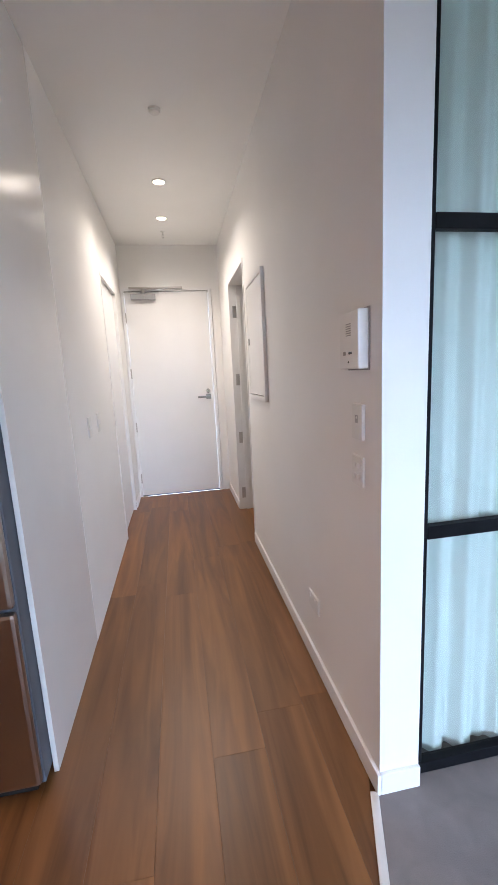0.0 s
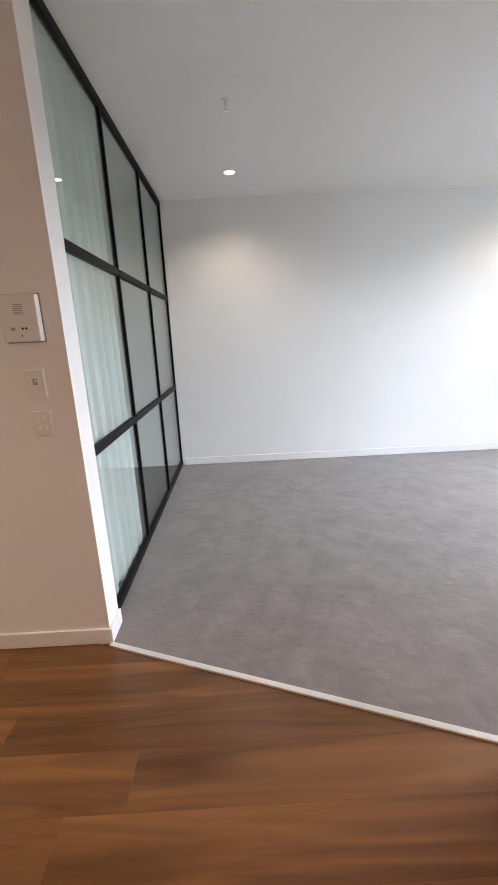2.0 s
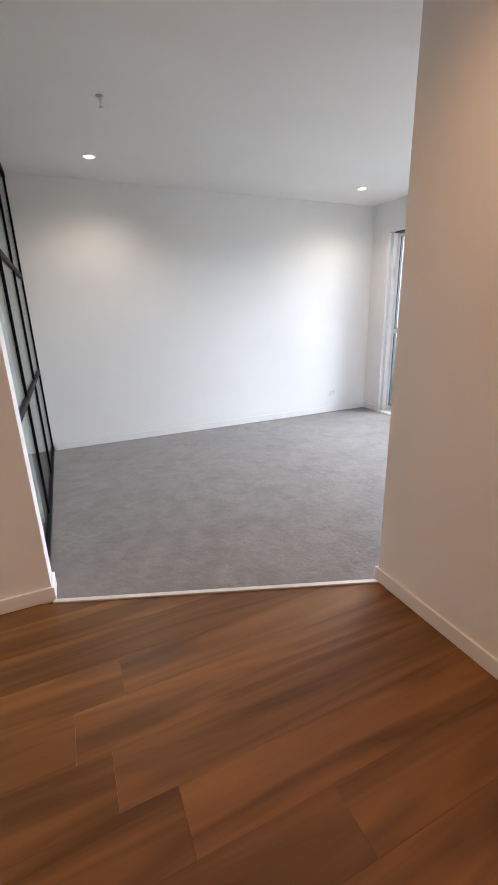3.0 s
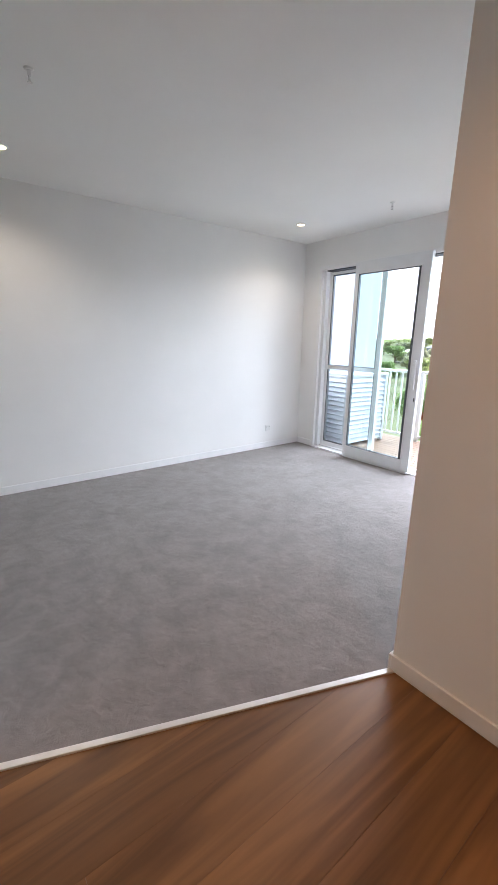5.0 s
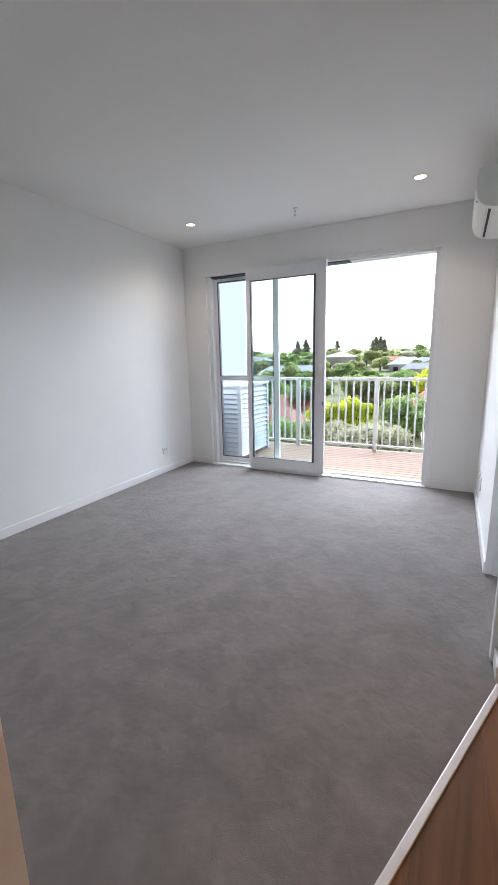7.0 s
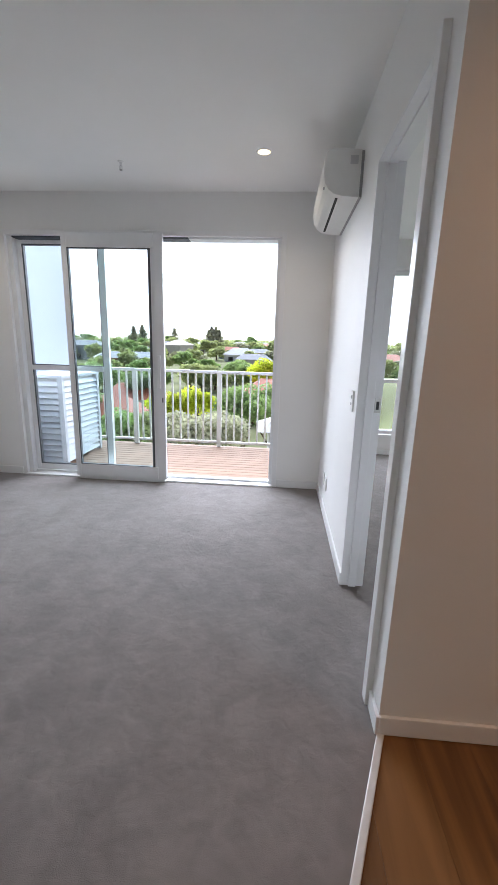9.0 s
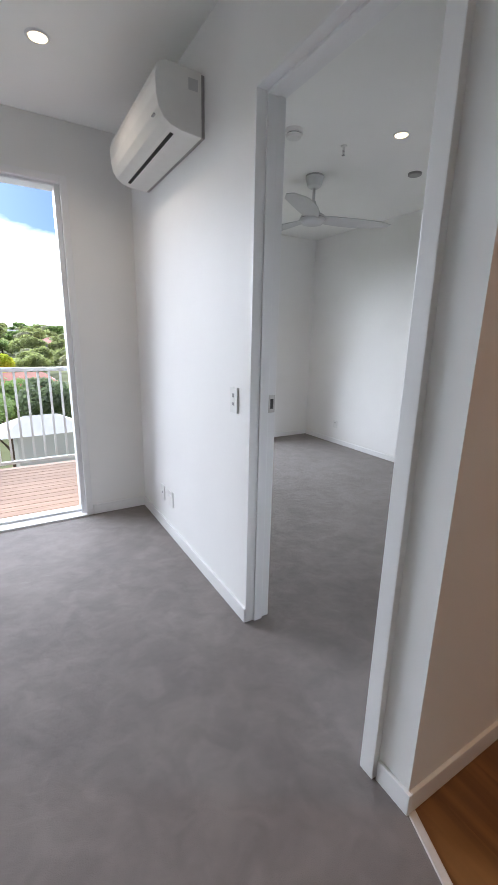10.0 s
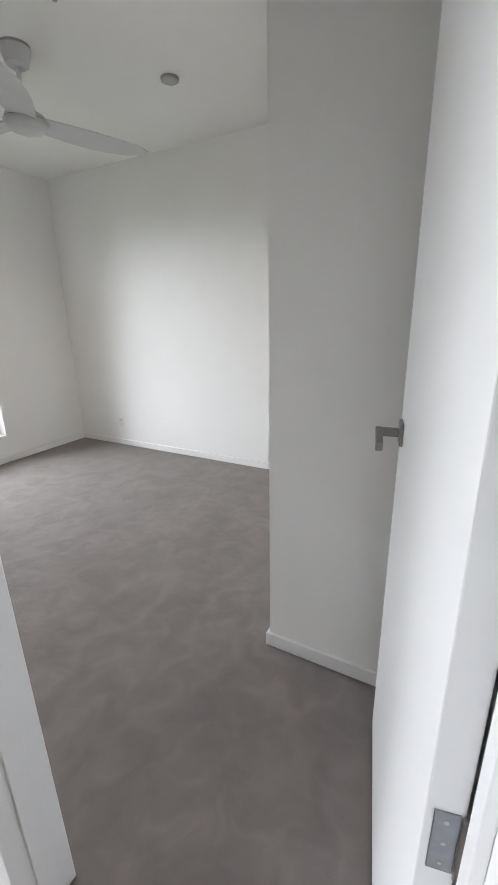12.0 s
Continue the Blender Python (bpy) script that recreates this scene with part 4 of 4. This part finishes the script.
def balustrade():
    ob = base("balustrade", 0.0, -4.29, DECK)
    tagged(ob, "white powder-coated metal balcony balustrade with upright bars", "balustrade")
    boxes("top_rail", [(0.0, 3.05, -0.03, 0.03, 0.93, 0.965)], M_RAIL, 0.004, ob)
    boxes("bottom_rail", [(0.0, 3.05, -0.018, 0.018, 0.045, 0.075)], M_RAIL, 0.003, ob)
    me = boxes("post", [(-0.028, 0.028, -0.025, 0.025, -0.03, 0.93)], M_RAIL, 0.003, ob)
    me.matrix_basis = pose(1.12, 0, 0)
    for x in (0.04, 2.2, 3.01):
        o = new("post", me.data)
        o.parent = ob
        o.matrix_basis = pose(x, 0, 0)
    bar = boxes("baluster", [(-0.010, 0.010, -0.010, 0.010, 0.075, 0.93)], M_RAIL, 0, ob)
    bar.matrix_basis = pose(0.14, 0, 0)
    x = 0.24
    while x < 3.0:
        if all(abs(x - q) > 0.045 for q in (1.12, 2.2, 3.01)):
            o = new("baluster", bar.data)
            o.parent = ob
            o.matrix_basis = pose(x, 0, 0)
        x += 0.0985
    return ob

balustrade()

def louvre_screen():
    ob = base("louvred_screen", 2.53, -3.98, DECK)
    tagged(ob, "white slatted aluminium enclosure round the outdoor unit", "louvred enclosure")
    W, D, H = 0.51, 0.83, 0.905
    for c in ((0, 0.05, D - 0.05, D, 0, H), (0, 0.05, 0, 0.05, 0, H), (W - 0.04, W, D - 0.05, D, 0, H)):
        boxes("corner_post", [c], M_SLAT, 0.003, ob)
    boxes("top", [(-0.005, W, -0.005, D + 0.005, H, H + 0.03)], M_SLAT, 0.003, ob)
    boxes("backing", [(0.055, W, 0.05, D - 0.055, 0.03, H - 0.01)], M_PLASTIC, 0, ob)
    n = 14
    front = boxes("slat", [(0.05, W - 0.04, -0.006, 0.006, -0.027, 0.027)], M_SLAT, 0.002, ob)
    side = boxes("slat", [(-0.006, 0.006, 0.05, D - 0.05, -0.027, 0.027)], M_SLAT, 0.002, ob)
    for k in range(n):
        z = 0.06 + k * 0.0605
        for proto, where in ((front, pose(0, D - 0.02, z, 32, 0, 0)), (side, pose(0.02, 0, z, 0, 32, 0))):
            o = proto if k == 0 else new("slat", proto.data)
            o.parent = ob
            o.matrix_basis = where
    return ob

louvre_screen()

# ---- outside: ground, trees, houses ----
def ground_height(x, y):
    d = max(0.0, -y - 4.5)
    z = -8.0
    for d0, d1, rise in ((0, 45, 2.5), (45, 100, 1.0), (100, 200, 1.0), (200, 350, 3.0), (350, 700, 6.5)):
        z += rise * max(0.0, min(1.0, (d - d0) / (d1 - d0)))
    # grassy bank beside the building
    bank = max(0.0, min(1.0, (-x - 2.0) / 7.0)) * max(0.0, min(1.0, (70 - d) / 40))
    z += 5.0 * bank * bank * (3 - 2 * bank)
    z += 0.8 * math.sin(x * 0.021 + 1.3) * min(1, d / 80) + 0.5 * math.sin(y * 0.033)
    return z

bm = bmesh.new()
grid = []
ys = [30, 0, -4.5, -8, -14, -20, -30, -45, -60, -80, -110, -150, -200, -260, -330, -420, -520, -650, -800, -1200, -2500, -4500]
for y in ys:
    grid.append([bm.verts.new((x, y, ground_height(x, y))) for x in [-4000, -1500, -700] + [k * 20 for k in range(-25, -2)] + [-40, -30, -22, -16, -12, -9, -7, -5, -3, -2, 0, 10, 20] + [k * 20 for k in range(2, 26)] + [700, 1500, 4000]])
for p, q in zip(grid, grid[1:]):
    for i in range(len(p) - 1):
        bm.faces.new((p[i], p[i + 1], q[i + 1], q[i]))
structure(finish(bm, "ground", M_GRASS, smooth=True), "grassy suburban valley rising to a low hill", "ground")

def crown_mesh(seed, rad, high, leaf, count, lobes=9):
    """Leaf clusters on an uneven set of lobes, as one mesh round the origin at the crown's middle."""
    r = random.Random(seed)
    balls = [(Vector((0, 0, 0)), 0.62)]
    for _ in range(lobes):
        an, el = r.uniform(0, 6.283), r.uniform(-0.5, 1.2)
        balls.append((Vector((math.cos(an) * math.cos(el), math.sin(an) * math.cos(el), math.sin(el))) * r.uniform(0.4, 0.75), r.uniform(0.25, 0.45)))
    verts, faces = [], []
    for i in range(count):
        c, br = r.choice(balls)
        v = Vector((r.gauss(0, 1), r.gauss(0, 1), r.gauss(0, 1))).normalized() * br * r.uniform(0.75, 1.08)
        p = c + v
        p = Vector((p.x * rad, p.y * rad, p.z * high))
        q = Euler((r.uniform(-1.2, 1.2), r.uniform(-1.2, 1.2), r.uniform(0, 6.28))).to_matrix()
        k = leaf * r.uniform(0.6, 1.4)
        n = len(verts)
        for u, w in ((-1, -0.5), (0.2, -0.75), (1, 0.1), (0, 0.8)):
            verts.append(p + q @ Vector((u * k, w * k, 0.25 * k * u * w)))
        faces.append((n, n + 1, n + 2, n + 3))
    me = bpy.data.meshes.new("crown")
    me.from_pydata([tuple(v) for v in verts], [], faces)
    return me

def trunk_mesh(seed, high, rad):
    r = random.Random(seed)
    bm = bmesh.new()
    add_tube(bm, [(rad, 0), (rad * 0.75, high * 0.3), (rad * 0.55, high * 0.65), (rad * 0.2, high)], seg=8)
    for k in range(5):
        turn = Matrix.Rotation(r.uniform(0, 6.28), 3, "Z") @ Matrix.Rotation(r.uniform(0.5, 0.9), 3, "X")
        add_tube(bm, [(rad * 0.4, 0), (rad * 0.12, high * 0.55)], (0, 0, high * r.uniform(0.4, 0.7)), turn, 6)
    me = bpy.data.meshes.new("trunk")
    bm.to_mesh(me)
    bm.free()
    me.materials.append(M_BARK)
    return me

TRUNKS = [trunk_mesh(k, 1.0, 0.06) for k in range(3)]
CROWNS = {}
for i, (key, mat) in enumerate(LEAVES.items()):
    for v in range(2):
        me = crown_mesh(10 * i + v, 1.0, 0.8, 0.1, 1300)
        me.materials.append(mat)
        CROWNS[key, v] = me
    me = crown_mesh(100 + i, 1.0, 0.85, 0.05, 6000, 16)
    me.materials.append(mat)
    CROWNS[key, "near"] = me

def tree(x, y, top, rad, key, variant=0, squash=1.0, label="", near=False):
    g = ground_height(x, y)
    ob = base("tree", x, y, g, (x * 37 + y * 11) % 360)
    tagged(ob, label or f"leafy {'bright yellow-green' if key == 'lime' else key} garden tree below the balcony", "tree", group="garden trees")
    crown = new("crown", CROWNS[key, "near" if near else variant % 2])
    crown.parent = ob
    hz = rad * squash
    cz = max(top - g - 0.8 * hz, 0.6 * hz)
    crown.matrix_basis = Matrix.LocRotScale((0, 0, cz), None, (rad, rad, hz))
    trunk = new("trunk", TRUNKS[variant % 3])
    trunk.parent = ob
    trunk.matrix_basis = Matrix.LocRotScale((0, 0, -0.2), None, (rad * 1.3, rad * 1.3, cz + 0.3))
    return ob

def pine(x, y, high, seed):
    """Tall layered conifer of the skyline."""
    g = ground_height(x, y)
    ob = base("pine_tree", x, y, g - 0.5)
    tagged(ob, "tall layered conifer on the far skyline, its leaf paled for haze", "tree", group="skyline conifers")
    t = new("trunk", TRUNKS[0])
    t.parent = ob
    t.matrix_basis = Matrix.LocRotScale((0, 0, 0), None, (high * 0.3, high * 0.3, high))
    r = random.Random(seed)
    verts, faces = [], []
    for lv in range(16):
        z = high * (0.18 + 0.8 * lv / 16)
        reach = high * 0.36 * (1 - lv / 17) * r.uniform(0.75, 1.1)
        for k in range(15):
            an = r.uniform(0, 6.28)
            for m in range(9):
                u = (m + 1) / 9
                p = Vector((math.cos(an) * reach * u, math.sin(an) * reach * u, z + reach * 0.15 * u + r.uniform(-0.2, 0.2)))
                q = Euler((r.uniform(-0.8, 0.8), r.uniform(-0.8, 0.8), r.uniform(0, 6.28))).to_matrix()
                s0 = high * 0.03
                n = len(verts)
                verts += [tuple(p + q @ Vector(c) * s0) for c in ((-1, -0.6, 0), (1, -0.5, 0), (0.8, 0.7, 0.2), (-0.7, 0.6, -0.2))]
                faces.append((n, n + 1, n + 2, n + 3))
    me = bpy.data.meshes.new("crown")
    me.from_pydata(verts, [], faces)
    # pale grey leaf in place of a dark one: haze put into the colour
    me.materials.append(LEAVES["grey"])
    c = new("crown", me)
    c.parent = ob
    return ob

def house(x, y, w, d, h, turn, wall, roof, rise=1.5, lift=0.0):
    g = ground_height(x, y) + lift
    ob = base("house", x, y, g, turn)
    tagged(ob, "suburban house with pitched roof among the trees", "house", group="valley houses")
    boxes("wall", [(-w / 2, w / 2, -d / 2, d / 2, -1.5, h)], HOUSE_WALLS[wall], 0, ob)
    bm = bmesh.new()
    o = 0.5
    e = [bm.verts.new((sx * (w / 2 + o), sy * (d / 2 + o), h)) for sx, sy in ((-1, -1), (1, -1), (1, 1), (-1, 1))]
    t = [bm.verts.new((sx * (w / 2 - d * 0.25), 0, h + rise)) for sx in (-1, 1)]
    for f in ((e[0], e[1], t[1], t[0]), (e[2], e[3], t[0], t[1]), (e[1], e[2], t[1]), (e[3], e[0], t[0]), (e[3], e[2], e[1], e[0])):
        bm.faces.new(f)
    finish(bm, "roof", HOUSE_ROOFS[roof], parent=ob)
    n = max(2, int(w / 3)) if w > 2 else 0
    for k in range(n):
        u = -w / 2 + (k + 0.5) * w / n
        for fl in range(max(1, int(h / 2.6))):
            win = base("window", 0, 0, 0)
            win.parent = ob
            boxes("frame", [(u - 0.75, u + 0.75, d / 2, d / 2 + 0.06, 0.8 + 2.6 * fl, 2.1 + 2.6 * fl)], M_RAIL, 0, win)
            boxes("pane", [(u - 0.67, u + 0.67, d / 2 + 0.06, d / 2 + 0.08, 0.88 + 2.6 * fl, 2.02 + 2.6 * fl)], M_PANE, 0, win)
    return ob

EYE = Vector((0.4, 0.8, 1.24))
def seen(az, el, d):
    """A spot d metres from the balcony side of the room, by bearing (radians) and elevation (degrees)."""
    return EYE.x + d * math.sin(az), EYE.y - d * math.cos(az), EYE.z + d * math.tan(radians(el))

for az, el, d, rad, key, sq in (
        (0.20, -6.0, 24, 1.5, "lime", 0.8), (0.27, -6.6, 23, 1.2, "lime", 0.8), (0.03, -1.9, 45, 2.3, "lime", 0.85),
        (0.14, -9.0, 15, 1.3, "grey", 0.9), (0.22, -9.0, 14, 1.4, "grey", 0.9), (0.30, -9.5, 15, 1.2, "olive", 0.9), (0.40, -8.5, 16, 1.4, "green", 0.9),
        (0.09, -5.2, 22, 1.9, "green", 0.95), (0.02, -4.8, 26, 2.0, "green", 0.95), (-0.06, -5.2, 24, 2.0, "dark", 0.9),
        (0.16, -2.8, 60, 3.0, "olive", 0.8), (0.10, -2.2, 70, 3.4, "green", 0.8), (0.22, -2.6, 62, 3.0, "olive", 0.8), (-0.04, -2.2, 66, 3.0, "olive", 0.8),
        (0.30, -2.9, 55, 2.6, "green", 0.8), (0.42, -2.4, 60, 3.2, "green", 0.9), (0.34, -4.0, 40, 1.8, "dark", 0.9), (0.48, -5.0, 30, 2.0, "green", 0.9)):
    x, y, z = seen(az, el, d)
    tree(x, y, z, rad, key, int(az * 100), sq, near=True)

for az, el, d, w, dp, h, turn, wall, roof in (
        (0.35, -5.3, 40, 5, 4, 2.6, 15, 1, 1), (0.40, -7.0, 30, 4, 3.5, 2.4, -10, 0, 1), (0.36, -1.2, 95, 14, 8, 4.6, 25, 2, 2),
        (-0.005, -4.4, 42, 7, 5, 2.6, 0, 2, 1), (-0.03, -9.4, 17, 1.8, 1.4, 1.3, 5, 0, 3)):
    x, y, z = seen(az, el, d)
    house(x, y, w, dp, h, turn, wall, roof, 0.5 if w < 2 else 1.3, z - ground_height(x, y) - h - (0.5 if w < 2 else 1.3))

for az, el, d, k in ((0.152, 2.2, 300, 1), (0.160, 2.6, 305, 2), (0.170, 2.6, 303, 7), (0.177, 2.1, 299, 8), (0.257, 2.2, 300, 3), (0.30, 1.7, 300, 4), (0.33, 2.5, 300, 5), (0.35, 2.3, 290, 6)):
    x, y, z = seen(az, el, d)
    pine(x, y, z - ground_height(x, y), k)

r = random.Random(11)
keys = ["green", "olive", "olive", "green", "grey", "olive"]
for k in range(300):
    d = 60 + 290 * r.random() ** 1.2
    az = r.uniform(-0.62, 0.66)
    x, y, z = seen(az, 0, d)
    rad = r.uniform(1.8, 3.2) * (0.7 + d / 220)
    tree(x, y, ground_height(x, y) + rad * r.uniform(1.1, 1.5), rad, r.choice(keys), k, r.uniform(0.65, 0.95))
for k in range(62):
    d = 95 + 250 * r.random()
    x, y, z = seen(r.uniform(-0.55, 0.6), 0, d)
    house(x, y, r.uniform(7, 11), r.uniform(5, 7), r.choice((2.6, 2.6, 4.6)), r.uniform(-35, 35), r.choice((0, 0, 1, 3)), r.choice((0, 3, 3, 2, 1)), r.uniform(1.2, 2.0), -0.8)

verts, faces = [], []
for k in range(12000):
    d = 300 + 480 * r.random()
    x, y, z = seen(r.uniform(-0.8, 0.9), 0, d)
    lump = 0.5 + 0.5 * math.sin(x * 0.11) * math.sin(y * 0.07 + x * 0.03)
    z = ground_height(x, y) + r.uniform(0.2, 1.5 + 3.5 * lump)
    q = Euler((r.uniform(-1, 1), r.uniform(-1, 1), r.uniform(0, 6.28))).to_matrix()
    n = len(verts)
    c = r.uniform(0.8, 2.0)
    verts += [tuple(Vector((x, y, z)) + q @ Vector(p) * c) for p in ((-1, -0.6, 0), (1, -0.5, 0), (0.8, 0.7, 0.2), (-0.7, 0.6, -0.2))]
    faces.append((n, n + 1, n + 2, n + 3))
me = bpy.data.meshes.new("far_woods")
me.from_pydata(verts, [], faces)
# the lightened olive carries the haze of the distance
me.materials.append(LEAVES["olive"])
tagged(new("far_woods", me), "distant wooded hillside of mixed green trees, paled for haze", "woods", kind="stuff")



# ---- boards of the balcony deck ----
bm = bmesh.new()
add_box(bm, 0.008, 3.042, -0.0425, 0.0425, -0.022, 0.0)
proto = finish(bm, "plank", M_DECK, 0.003, parent=deck)
k = 0
y = -3.03
while y > -4.34:
    o = proto if k == 0 else new("plank", proto.data)
    o.parent = deck
    o.matrix_basis = pose(0, y, DECK)
    y -= 0.0905
    k += 1

# ---- timber floor planks ----
def clip(points, px, py, nx, ny):
    """The part of a convex outline that lies on the side of the line which the normal points to."""
    out = []
    for i, p in enumerate(points):
        q = points[(i + 1) % len(points)]
        dp = (p[0] - px) * nx + (p[1] - py) * ny
        dq = (q[0] - px) * nx + (q[1] - py) * ny
        if dp >= 0:
            out.append(p)
        if dp * dq < 0:
            f = dp / (dp - dq)
            out.append((p[0] + f * (q[0] - p[0]), p[1] + f * (q[1] - p[1])))
    return out

edge = a + s * 0.023
rng = random.Random(4)
PLANK_W = 0.178
x = X_KIT
while x < 0.66:
    y = Y_KIT - rng.random() * 1.5
    while y < Y_ENTRY:
        y1 = y + 1.52
        pts = [(x + 0.00025, y + 0.00025), (x + PLANK_W - 0.00025, y + 0.00025), (x + PLANK_W - 0.00025, y1 - 0.00025), (x + 0.00025, y1 - 0.00025)]
        for line in ((edge.x, edge.y, s.x, s.y), (0, Y_KIT, 0, 1), (0, Y_ENTRY + 0.01, 0, -1), (0.654, 0, -1, 0)):
            if len(pts) > 2:
                pts = clip(pts, *line)
        if len(pts) > 2 and max(q[0] for q in pts) - min(q[0] for q in pts) > 0.01 and max(q[1] for q in pts) - min(q[1] for q in pts) > 0.01:
            bm = bmesh.new()
            add_prism(bm, pts, -0.014, -0.002)
            finish(bm, "plank", M_FLOOR, 0.0003, parent=floor_hall)
        y = y1
    x += PLANK_W
